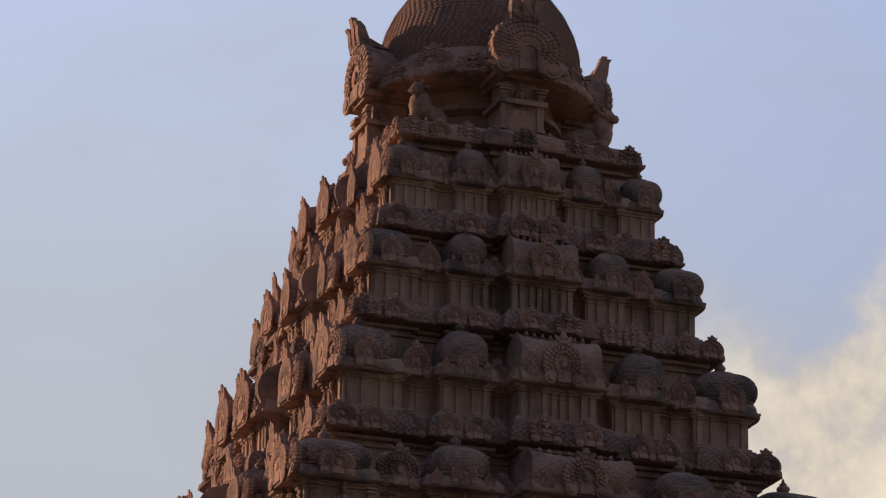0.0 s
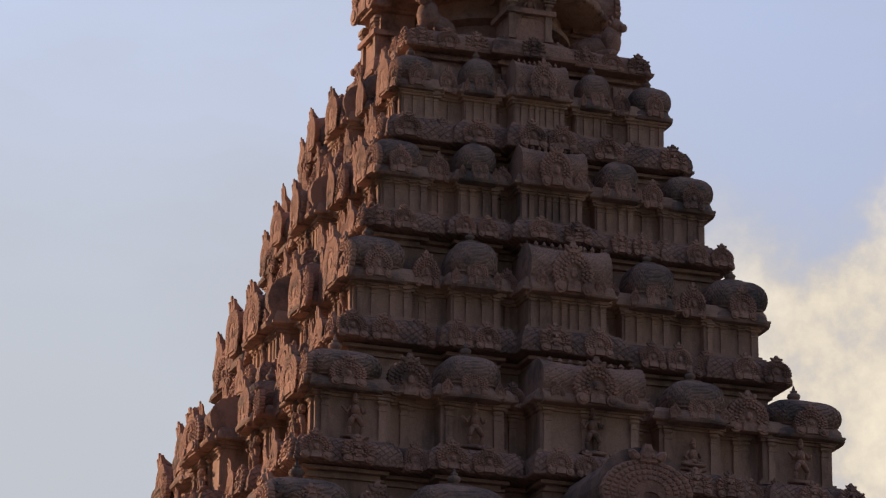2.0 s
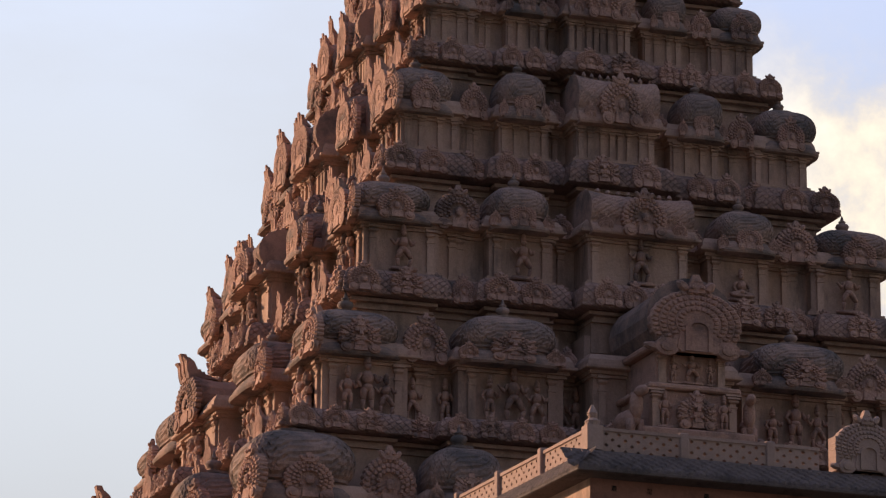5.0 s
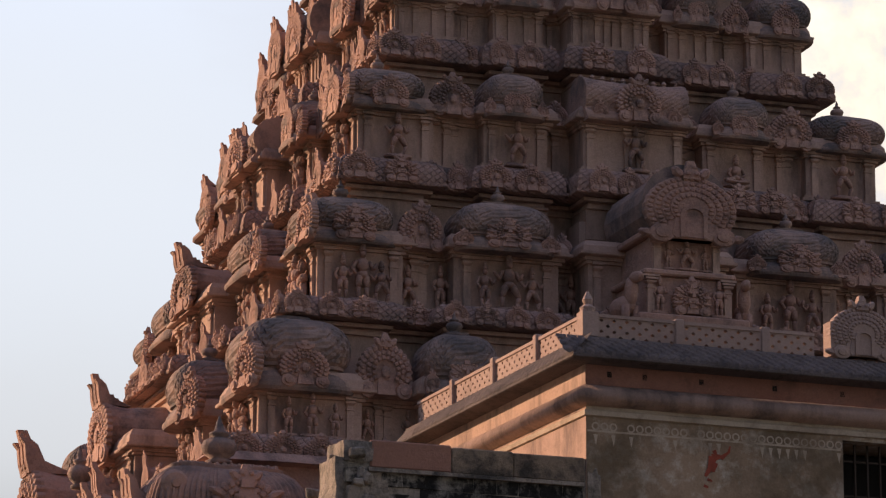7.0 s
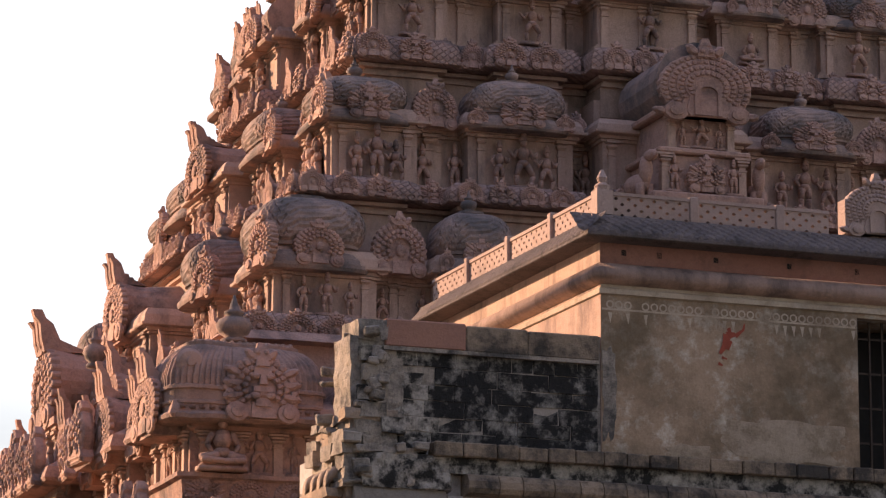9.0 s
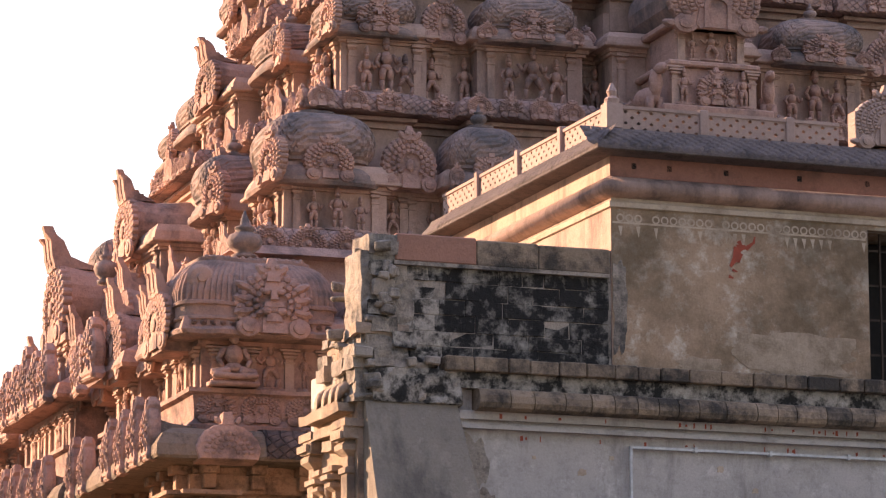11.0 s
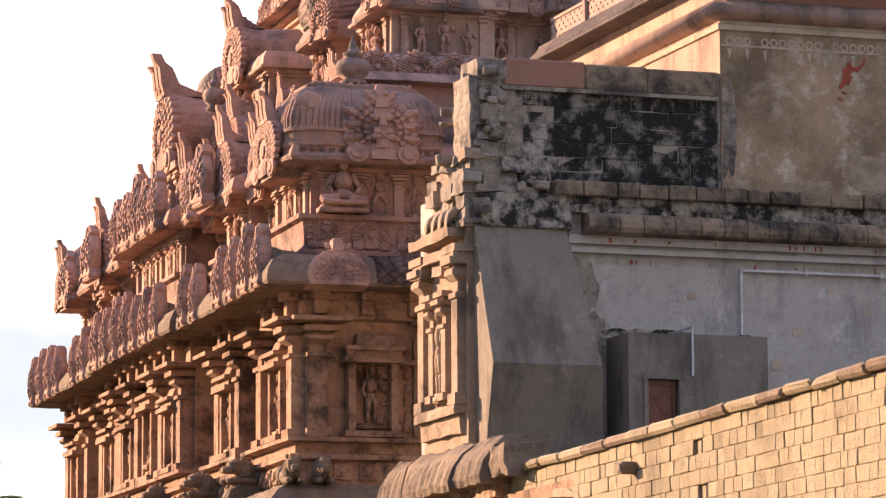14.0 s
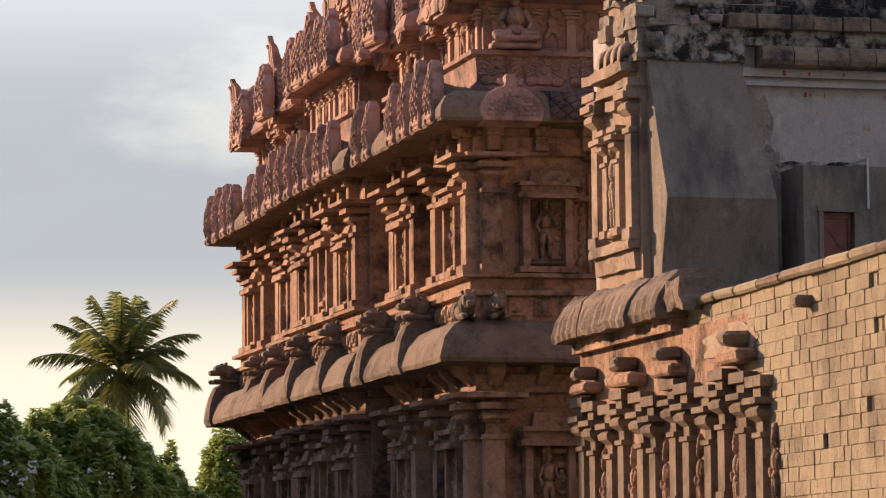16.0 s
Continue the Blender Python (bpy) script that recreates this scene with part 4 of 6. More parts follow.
def hipped_shape():
    """A vaulted roof with rounded ends: moulded foot, carved frieze, ribbed slope and flat crest."""
    s = Shape()
    n = 252
    rings = []
    for wx, wy, z, rib in ((1.86, 1.26, -0.05, 0), (1.98, 1.40, 0.0, 0), (2.0, 1.42, 0.10, 0), (1.95, 1.36, 0.16, 0), (1.90, 1.31, 0.18, 0), (1.89, 1.30, 0.34, 0), (1.93, 1.34, 0.36, 0), (1.93, 1.34, 0.42, 0), (1.88, 1.29, 0.45, 0), (1.88, 1.29, 0.68, 0),
                           (1.93, 1.34, 0.70, 0), (1.93, 1.34, 0.77, 0), (1.90, 1.30, 0.80, 1), (1.90, 1.30, 1.0, 1), (1.86, 1.25, 1.2, 1), (1.78, 1.15, 1.42, 1), (1.64, 0.98, 1.62, 1), (1.46, 0.80, 1.77, 1), (1.38, 0.70, 1.82, 0), (1.38, 0.70, 1.90, 0), (1.2, 0.5, 1.98, 0)):
        ring = []
        e = 0.32
        fine = []
        for k in range(1440):
            c, sn = math.cos(math.pi * k / 720), math.sin(math.pi * k / 720)
            fine.append(Vector((wx * math.copysign(abs(c) ** e, c), wy * math.copysign(abs(sn) ** e, sn), z)))
        run = [0.0]
        for k in range(1440):
            run.append(run[-1] + (fine[(k + 1) % 1440] - fine[k]).length)
        at = 0
        for k in range(n):
            while run[at + 1] < run[-1] * k / n:
                at += 1
            q = fine[at] * (1 + (0.010 if k % 3 else -0.022) * rib)
            q.z = z
            d = noise.noise_vector(q * 1.6) * 0.03 + noise.noise_vector(q * 5) * 0.015
            ring.append(tuple(q + d))
        rings.append(ring)
    s.loops(rings)
    for sx in (-1, 1):
        for j in range(15):
            s.blob(-1.6 + 3.2 * j / 14, -1.30, 0.265, 0.085, 0.05, 0.06, 7, 4)
    return s


HIPPED = hipped_shape().mesh("vaulted_roof")
first_tier()


# two storeys of wall below, with heavy rolled cornices
def tower_walls():
    b = Shape()
    s = 13.75
    prof = [(s, 2.1, 0), (s, 2.1, 0.5), (s, 1.8, 0.55), (s, 1.8, 1.5), (s, 2.0, 1.6), (s, 2.0, 1.8), (s, 1.5, 1.9), (s, 1.5, 2.5), (s, 1.25, 2.8), (s, 0.85, 2.85), (s, 0.85, 3.1), (s, 0.0, 3.15), (s, 0, 6.3), (s, 0.2, 6.35), (s, 0.2, 6.75), (s, 0.1, 6.8), (s, 0.1, 6.95)]
    moulded(b, prof, 1.0, WALL_BAYS)
    low = part("lower_storey", b, BROWN, tower)
    b = Shape()
    prof = [(s, 0.1, 6.94), (s, 1.26, 6.96), (s, 1.3, 7.06), (s, 1.25, 7.25), (s, 1.12, 7.55), (s, 0.88, 7.82), (s, 0.6, 7.95), (s, 0.1, 7.97)]
    moulded(b, prof, 0.35, WALL_BAYS, 0.035)
    c1 = part("lower_cornice", b, GREY_BROWN, tower)
    b = Shape()
    prof = [(s, 0.35, 7.96), (s, 0.35, 8.5), (s, 0.5, 8.55), (s, 0.5, 8.66), (s, 0.34, 8.7), (s, 0.34, 8.92), (s, 0.56, 8.95), (s, 0.56, 9.04), (s, 0, 9.08), (s, 0, 11.75), (s, 0.18, 11.8), (s, 0.18, 12.2), (s, 0.08, 12.22), (s, 0.08, 12.42)]
    moulded(b, prof, 1.0, WALL_BAYS)
    up = part("upper_storey", b, BROWN, tower)
    b = Shape()
    prof = [(s, 0.1, 12.41), (s, 1.2, 12.43), (s, 1.24, 12.5), (s, 1.2, 12.75), (s, 1.05, 13.0), (s, 0.8, 13.15), (s, 0.4, 13.2)]
    moulded(b, prof, 0.35, WALL_BAYS, 0.035)
    c2 = part("upper_cornice", b, GREY_BROWN, tower)
    rnd = random.Random(7)

    def n_at(u, push):
        f = abs(u) / s
        for u1, u0, p in WALL_BAYS:
            if u0 <= f <= u1:
                return s * (1 + p * push)
        return s

    pil_me = pilaster_shape(True).mesh("pilaster")
    niche = Shape()
    niche.box(-0.42, -0.30, -0.16, 0.02, 0, 0.66).box(0.30, 0.42, -0.16, 0.02, 0, 0.66).box(-0.52, 0.52, -0.24, 0.02, 0.66, 0.71)
    niche.box(-0.46, 0.46, -0.19, 0.02, 0.71, 0.78).box(-0.5, 0.5, -0.24, 0.02, 0.78, 0.82).box(-0.3, 0.3, -0.16, 0.02, 0.82, 0.94, taper=0.05).box(-0.5, 0.5, -0.22, 0.02, -0.06, 0)
    niche_me = niche.mesh("niche_frame")
    back = Shape().box(-0.30, 0.30, -0.03, 0.03, 0, 0.66).mesh("niche_back")
    corb = Shape()
    corb.loops([[(-0.11, 0.1, z), (-0.11, -d, z), (0.11, -d, z), (0.11, 0.1, z)] for d, z in ((0.08, 0), (0.2, 0.1), (0.42, 0.2), (0.5, 0.3), (0.5, 0.36))])
    corb_me = corb.mesh("corbel")
    stub_me = Shape().bevel_box(-0.15, 0.15, -0.28, 0.2, 0, 0.34, 0.02).bevel_box(-0.19, 0.19, -0.40, 0.2, 0.34, 0.56, 0.02).mesh("bracket")
    square_me = Shape().bevel_box(-0.22, 0.22, -0.05, 0.03, 0.05, 0.44, 0.03).blob(0, -0.06, 0.25, 0.10, 0.05, 0.13, 7, 4).blob(-0.12, -0.05, 0.2, 0.05, 0.04, 0.09, 6, 3).blob(0.12, -0.05, 0.3, 0.05, 0.04, 0.08, 6, 3).mesh("plinth_panel")
    panels = []
    for seed in range(3):
        pr = random.Random(60 + seed)
        s2 = Shape().bevel_box(-0.62, -0.52, -0.14, 0.05, -0.1, 2.2, 0.02).bevel_box(0.52, 0.62, -0.14, 0.05, -0.1, 2.2, 0.02).bevel_box(-0.66, 0.66, -0.2, 0.05, 1.55, 1.68, 0.02)
        for a in range(4):
            for c in range(7):
                x_, z_ = -0.38 + 0.25 * a + pr.uniform(-0.04, 0.04), 0.1 + 0.30 * c + pr.uniform(-0.04, 0.04)
                if pr.random() < 0.6:
                    s2.blob(x_, -0.03, z_, pr.uniform(0.06, 0.11), 0.08, pr.uniform(0.09, 0.15), 7, 4).blob(x_, -0.05, z_ + 0.14, 0.05, 0.06, 0.05, 6, 3)
                else:
                    s2.bevel_box(x_ - 0.1, x_ + 0.1, -0.08, 0.03, z_ - 0.09, z_ + pr.uniform(0.02, 0.1), 0.03)
        panels.append(s2.mesh("relief_panel"))
    beast = Shape()
    beast.blob(0, 0.35, 0.24, 0.24, 0.62, 0.23, 10, 6).blob(0, 0.78, 0.28, 0.28, 0.28, 0.28, 10, 6).blob(0, 0.0, 0.38, 0.27, 0.22, 0.32, 10, 6)
    beast.bevel_box(-0.19, 0.19, -0.40, -0.02, 0.30, 0.70, 0.09).bevel_box(-0.13, 0.13, -0.54, -0.3, 0.30, 0.50, 0.05).bevel_box(-0.27, -0.1, -0.5, 0.2, 0.0, 0.16, 0.05).bevel_box(0.1, 0.27, -0.5, 0.2, 0.0, 0.16, 0.05)
    beast.blob(-0.17, -0.12, 0.72, 0.06, 0.06, 0.07, 6, 3).blob(0.17, -0.12, 0.72, 0.06, 0.06, 0.07, 6, 3)
    beast_me = beast.mesh("crouching_beast")
    tongue = Shape()
    rings = []
    for d, z, w in ((1.1, -0.04, 0.9), (1.18, 0.14, 0.9), (1.14, 0.45, 0.72), (1.05, 0.8, 0.55), (0.9, 1.12, 0.48), (0.5, 1.3, 0.44)):
        rings.append([(-w / 2, 0, z), (-w / 2, -d, z), (-w / 5, -d - 0.05, z + 0.02), (w / 5, -d - 0.05, z + 0.02), (w / 2, -d, z), (w / 2, 0, z)])
    tongue.loops(rings)
    tongue_me = tongue.mesh("cornice_tongue")
    for k in (0, 1):
        spots = [13.55, 10.6, 8.4, 6.2, 3.7, 1.5]
        for store, z0, h, holder in ((0, 3.15, 3.2, low), (1, 9.06, 2.75, up)):
            for u in spots:
                for sgn in (-1, 1):
                    n = n_at(u, 1.0)
                    m = face_pose(k) @ pose(sgn * u, -n - 0.12, z0) @ Matrix.Diagonal((2.3, 3.4, h, 1))
                    put("column", pil_me, BROWN, holder, m)
            for u, hh, fk in ((12.25, 0.86, 0), (9.55, 0.7, 2), (7.3, 0.84, 0), (5.05, 0.7, 2), (0, 0.95, 0), (2.65, 0.8, 0)):
                for sgn in ((-1, 1) if u else (1,)):
                    n = n_at(u, 1.0)
                    m = face_pose(k) @ pose(sgn * u, -n, z0 + 0.15) @ Matrix.Diagonal((1.4, 2.4, h * hh, 1))
                    put("niche_frame", niche_me, BROWN, holder, m)
                    m2 = face_pose(k) @ pose(sgn * u, -n - 0.06, z0 + 0.2) @ Matrix.Diagonal((1.25, 2.0, h * hh * 0.6, 1))
                    put("relief_figure", FIG_BROWN[fk if u else 1], BROWN, holder, m2)
            zc = 6.30 if store == 0 else 11.85
            for j in range(25):
                u = -13.5 + 27 * j / 24
                if store == 0:
                    put("corbel", corb_me, BROWN, holder, face_pose(k) @ pose(u, -n_at(u, 1.0) - 0.18, zc + 0.20) @ Matrix.Diagonal((1.4, 0.95, 1.25, 1)))
                else:
                    put("bracket", stub_me, BROWN, holder, face_pose(k) @ pose(u, -n_at(u, 1.0) - 0.15, zc + 0.02))
        # panels crowded with small carving, and a plinth of little square panels
        for sgn in (-1, 1):
            for u in (11.75, 9.4, 7.3, 5.0, 2.65, 0.6):
                for store, z0, holder in ((0, 3.4, low), (1, 9.2, up)):
                    put("relief_panel", panels[int(u * 7) % 3], BROWN, holder, face_pose(k) @ pose(sgn * u, -n_at(u, 1.0) - 0.02, z0))
        for j in range(46 if k == 1 else 12):
            u = -13.6 + 27.2 * j / 45
            put("plinth_panel", square_me, BROWN, up, face_pose(k) @ pose(u, -n_at(u, 1.0) - 0.36, 8.02))
    # upright tongues, carved medallions and crouching beasts along the lower cornice of the sunlit flank
    for j in range(14):
        u = -14.2 + 2.08 * j
        n = n_at(u, 0.35) + 0.2
        if j % 2 == 0:
            put("cornice_tongue", tongue_me, GREY_BROWN, c1, face_pose(1) @ pose(u, -n, 6.95))
        m = face_pose(1) @ pose(u + 1.0, -n - 0.98, 7.02, -24, 0, 0) @ Matrix.Diagonal((1.25, 0.45, 0.8, 1))
        put("shell_ornament", SHELL_LOW, GREY_BROWN, c1, m)
        if j % 2 == 0:
            put("crouching_beast", beast_me, GREY_BROWN, c1, face_pose(1) @ pose(u, -n - 0.5, 8.2, 0, 0, 6) @ Matrix.Diagonal((1.25, 1.1, 0.82, 1)))
    for u in (-14.25, -13.55):
        put("crouching_beast", beast_me, GREY_BROWN, c1, face_pose(0) @ pose(u, -14.4, 7.95) @ Matrix.Diagonal((0.8, 0.9, 0.85, 1)))
    # upright shells along the upper cornice
    for j in range(23):
        u = -14.5 + 28.6 * j / 22
        size = rnd.uniform(0.9, 1.12)
        m = face_pose(1) @ pose(u, -n_at(u, 0.35) - 1.2, 12.43, -2, 0, rnd.uniform(-6, 6)) @ Matrix.Diagonal((0.74 * size, 1.0, 1.55 * size, 1))
        put("leaf_plate", LEAF_PLATE, PINK, c2, m)
        put("plate_barrel", PLATE_BARREL, GREY_BROWN, c2, m)
    put("fan_plate", FAN_PLATE, PINK, c2, face_pose(0) @ pose(-13.3, -15.0, 12.42, -8, 0, 0) @ Matrix.Diagonal((1.5, 1.0, 1.3, 1)))
    lat = Shape()
    lat.loops([[(x_, -13.75 - o, z_) for o, z_ in ((1.27, 12.48), (1.25, 12.76), (1.10, 13.02), (0.84, 13.19), (0.4, 13.25), (0.4, 12.48))] for x_ in (-12.4, -10.4, -8.2)], m=face_pose(0))
    part("lattice_band", lat, BLACK_LATTICE, c2)


SHELL_LOW = shell_shape(3).mesh("shell_ornament")
FIG_BROWN = [figure_shape(i).mesh("relief_figure", True) for i in range(3)]
tower_walls()


# the great arch shrine that stands out from the shaded flank
def arch_shrine():
    b = Shape()
    f = face_pose(0)
    body = part("arch_shrine", b.box(-1.6, 1.6, -12.2, -8.5, 19.3, 20.6, f), PINK, tower)
    for w, n, z0, z1 in ((1.35, 12.0, 20.6, 21.9), (1.5, 12.15, 21.9, 22.15), (1.1, 11.75, 22.15, 23.2), (1.25, 11.9, 23.2, 23.35), (0.95, 11.6, 23.35, 24.25), (1.15, 11.8, 24.25, 24.42)):
        part("shrine_stage", Shape().bevel_box(-w, w, -n, -8.5, z0, z1, 0.04, f), PINK, body)
    rings = []
    for y in (-11.7, -11.2, -10.4, -8.8):
        r = 1.12 if y > -11.6 else 1.2
        rings.append([(r * math.cos(math.radians(a)), y, 25.15 + r * 0.85 * math.sin(math.radians(a))) for a in range(-40, 221, 20)])
    v = Shape().loops(rings, m=f)
    part("vaulted_roof", v, ROOF, body)
    carve("arch", body, 0, 0.05, 11.85, 24.15, 2.45, 1.3, 1.75)
    carve("figure2", body, 0, 0, 11.62, 23.4, 1.0, 1.0, 0.72)
    for u in (-0.8, 0.8):
        carve("pilaster", body, 0, u, 11.62, 23.35, 0.95, 0.95, 0.9)
        carve("figure0", body, 0, u * 0.62, 11.62, 23.4, 0.6, 0.7, 0.62)
        carve("figure0", body, 0, u, 11.77, 22.2, 0.9, 0.9, 0.85)
        carve("pilaster", body, 0, u * 1.3, 11.77, 22.15, 1.0, 1.0, 1.05)
    carve("mask", body, 0, 0, 11.95, 22.2, 1.0, 1.0, 0.9)
    horse = Shape().blob(0, 0.3, 0.45, 0.24, 0.55, 0.3).blob(0, -0.12, 0.8, 0.17, 0.2, 0.4).blob(0, -0.35, 1.12, 0.13, 0.3, 0.15).box(-0.2, -0.06, -0.15, 0.05, 0, 0.45).box(0.06, 0.2, -0.15, 0.05, 0, 0.45)
    for sgn in (-1, 1):
        put("stone_horse", horse.mesh("stone_horse", True), PINK, body, face_pose(0) @ pose(sgn * 1.55, -11.6, 21.95, 0, 0, -12 * sgn))


arch_shrine()


# crown of the tower: neck, round dome sheathed in scales, and horseshoe gables
def crown():
    b = Shape()
    moulded(b, [(3.05, 0.2, 38.9), (3.05, 0.25, 39.35), (3.05, 0.42, 39.36), (3.05, 0.42, 39.44), (3.05, 0.3, 39.45), (3.05, 0.3, 39.55), (3.05, 0.70, 39.57), (3.05, 0.73, 39.66), (3.05, 0.66, 39.68), (3.05, 0.6, 40.0), (3.05, 0.4, 40.18), (3.05, -0.4, 40.24)], 0.7)
    base = part("crown_base", b, PINK, tower)
    for k in (0, 1):
        for j in range(9):
            carve("shell" if j % 2 else "mask", base, k, -3.3 + 0.825 * j, 3.05 * (1 + (0.07 if j == 4 else 0)) + 0.68, 39.58, 0.72, 0.7, 0.62, 0, -8)
    lathe_at = Matrix.Translation((CX, CY, 0)) @ Matrix.Rotation(math.radians(22.5), 4, "Z")
    g = Shape().lathe([(2.9, 40.1), (2.9, 40.35), (2.2, 40.4), (2.1, 41.2), (2.45, 41.3), (2.45, 41.45), (2.2, 41.5), (2.2, 42.0)], 32, lathe_at)
    part("neck", g, PINK, base)
    prof = [(2.5, 41.98), (3.45, 42.02), (3.5, 42.2), (3.3, 42.5), (3.12, 42.75), (3.02, 42.95), (2.94, 43.05)]
    part("dome_eave", Shape().lathe(prof, 48, lathe_at), PINK, base, smooth=True)
    fringe = Shape()
    for k in range(40):
        a = 2 * math.pi * k / 40
        m = Matrix.Translation((CX, CY, 0)) @ Matrix.Rotation(a, 4, "Z") @ pose(0, -3.42, 42.08, -20, 0, 0)
        fringe.join(Shape().petal(0, 0.0, math.pi / 2, 0.62, 0.46, 0.09, 0.02), m)
        fringe.join(Shape().blob(0, -0.02, -0.02, 0.11, 0.09, 0.09, 7, 4), m)
    part("petal_fringe", fringe, PINK, base)
    dome = [(2.92, 43.0), (2.98, 43.4), (2.94, 43.9), (2.8, 44.4), (2.55, 44.95), (2.2, 45.45), (1.7, 45.95), (1.1, 46.35), (0.5, 46.55)]
    part("dome", Shape().lathe(dome, 48, lathe_at), SCALE, base, smooth=True)
    # overlapping scales
    sc = Shape()
    rows = 34
    for r in range(rows):
        t = r / rows * (len(dome) - 1.02)
        i, fr = int(t), t - int(t)
        rad = dome[i][0] * (1 - fr) + dome[i + 1][0] * fr
        z = dome[i][1] * (1 - fr) + dome[i + 1][1] * fr
        slope = math.atan2(dome[i][0] - dome[i + 1][0], dome[i + 1][1] - dome[i][1])
        cnt = max(8, round(2 * math.pi * rad / 0.2))
        w = 2 * math.pi * rad / cnt * 0.52
        for k in range(cnt):
            a = 2 * math.pi * (k + 0.5 * (r % 2)) / cnt
            m = Matrix.Translation((CX, CY, 0)) @ Matrix.Rotation(a, 4, "Z") @ Matrix.Translation((rad, 0, z)) @ Matrix.Rotation(-slope, 4, "Y")
            sc.add([(0.008, -w, 0.05), (0.03, -w * 0.62, -0.035), (0.045, 0, -0.10), (0.03, w * 0.62, -0.035), (0.008, w, 0.05), (0.0, 0, 0.10), (0.035, 0, 0.0)],
                   [(0, 1, 6), (1, 2, 6), (2, 3, 6), (3, 4, 6), (4, 5, 6), (5, 0, 6)], m)
    part("scale_cover", sc, SCALE, base, kind="stuff")
    part("finial", Shape().lathe([(0.7, 46.4), (0.9, 46.6), (0.5, 46.8), (0.85, 47.3), (0.9, 47.6), (0.4, 48.1), (0.3, 48.4), (0.12, 49.2)], 16, Matrix.Translation((CX, CY, 0))), ROOF, base, smooth=True)
    for k in range(4):
        carve("horned", base, k, 0, 3.8, 41.85, 2.2, 1.5, 1.95)
        blk = Shape().box(-0.6, 0.6, -3.6, -2.4, 40.2, 41.0, face_pose(k)).box(-0.75, 0.75, -3.75, -2.4, 41.0, 41.15, face_pose(k)).box(-0.5, 0.5, -3.45, -2.4, 41.15, 41.95, face_pose(k)).box(-0.85, 0.85, -3.8, -2.4, 41.85, 42.02, face_pose(k))
        part("gable_pier", blk, PINK, base)
        if k == 0:
            carve("arch", base, 0, 0, 4.05, 41.85, 2.15, 1.2, 1.75)
        carve("figure1", base, k, 0, 3.5, 40.9, 0.9, 1.0, 1.0)
        for u in (-0.55, 0.55):
            carve("pilaster", base, k, u, 3.6, 40.22, 1.0, 1.0, 1.35)
        # smaller medallions on the diagonals
        m = Matrix.Translation((CX, CY, 0)) @ Matrix.Rotation(math.radians(-45 - 90 * k), 4, "Z") @ pose(0, -3.32, 42.12, -12, 0, 0) @ Matrix.Diagonal((1.3, 1.0, 0.95, 1))
        put("shell_ornament", MESH["shell"], PINK, base, m)
        for turn in (-22, 22):
            m = Matrix.Translation((CX, CY, 0)) @ Matrix.Rotation(math.radians(-45 - 90 * k + turn), 4, "Z") @ pose(0, -3.5, 41.98, -20, 0, 0) @ Matrix.Diagonal((0.95, 0.8, 0.75, 1))
            put("mask_ornament", MESH["mask"], PINK, base, m)
        # a recumbent stone bull at each corner of the neck
        bull = Shape().blob(0, 0.25, 0.36, 0.46, 0.78, 0.38, 10, 6).blob(0, 0.0, 0.66, 0.2, 0.26, 0.2, 8, 4).blob(0, -0.42, 0.58, 0.30, 0.30, 0.42, 10, 6).blob(0, -0.58, 0.98, 0.17, 0.24, 0.17, 8, 5).blob(0, -0.80, 0.90, 0.12, 0.14, 0.12, 8, 4)
        for sx in (-1, 1):
            bull.blob(sx * 0.36, -0.40, 0.13, 0.15, 0.42, 0.13, 8, 4).blob(sx * 0.42, 0.65, 0.16, 0.16, 0.36, 0.16, 8, 4).blob(sx * 0.22, -0.5, 1.02, 0.10, 0.05, 0.06, 6, 3)
            bull.lathe([(0.06, 1.08), (0.02, 1.24)], 6, pose(sx * 0.1, -0.52, 0))
        m = Matrix.Translation((CX, CY, 40.2)) @ Matrix.Rotation(math.radians(-45 - 90 * k), 4, "Z") @ pose(0, -3.55, 0) @ Matrix.Diagonal((1.15, 1.0, 1.15, 1))
        put("stone_bull", bull.mesh("stone_bull", True), PINK, base, m)


crown()


# ---- the hall in front: painted upper wall, eave, pierced parapet ----
hall = thing("temple_hall", (33, 72, 0), "flat-roofed temple hall with faded painted walls and tiled eave", "hall")
YP, XL, XR = 69.6, 26.7, 47.0
upper = part("upper_wall", Shape().box(XL, 32.6, YP, 80.0, 13.25, 17.72), PAINTED, hall)
# thin skin recolours the sunlit side alone, to temper its brightness
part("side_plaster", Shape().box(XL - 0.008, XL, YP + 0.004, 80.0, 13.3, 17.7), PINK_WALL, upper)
part("wall_pier", Shape().box(36.2, XR, YP, 80.0, 13.25, 17.72), PAINTED, hall)
part("lintel", Shape().box(32.6, 36.2, YP, 80.0, 16.54, 17.72), PAINTED, hall)
part("window_sill", Shape().box(32.6, 36.2, YP, 80.0, 13.25, 13.3), PAINTED, hall)
# near-black sheet paints the shade of the room behind the bars
part("window_recess", Shape().box(32.62, 36.18, YP + 1.30, YP + 1.48, 13.32, 16.5), OPENING_SHADE, upper)
for j in range(12):
    part("window_bar", Shape().box(32.75 + 0.3 * j, 32.79 + 0.3 * j, YP + 0.35, YP + 0.39, 13.3, 16.54), IRON, upper)
for j in range(4):
    part("window_bar", Shape().box(32.6, 36.2, YP + 0.37, YP + 0.41, 13.9 + 0.75 * j, 13.94 + 0.75 * j), IRON, upper)
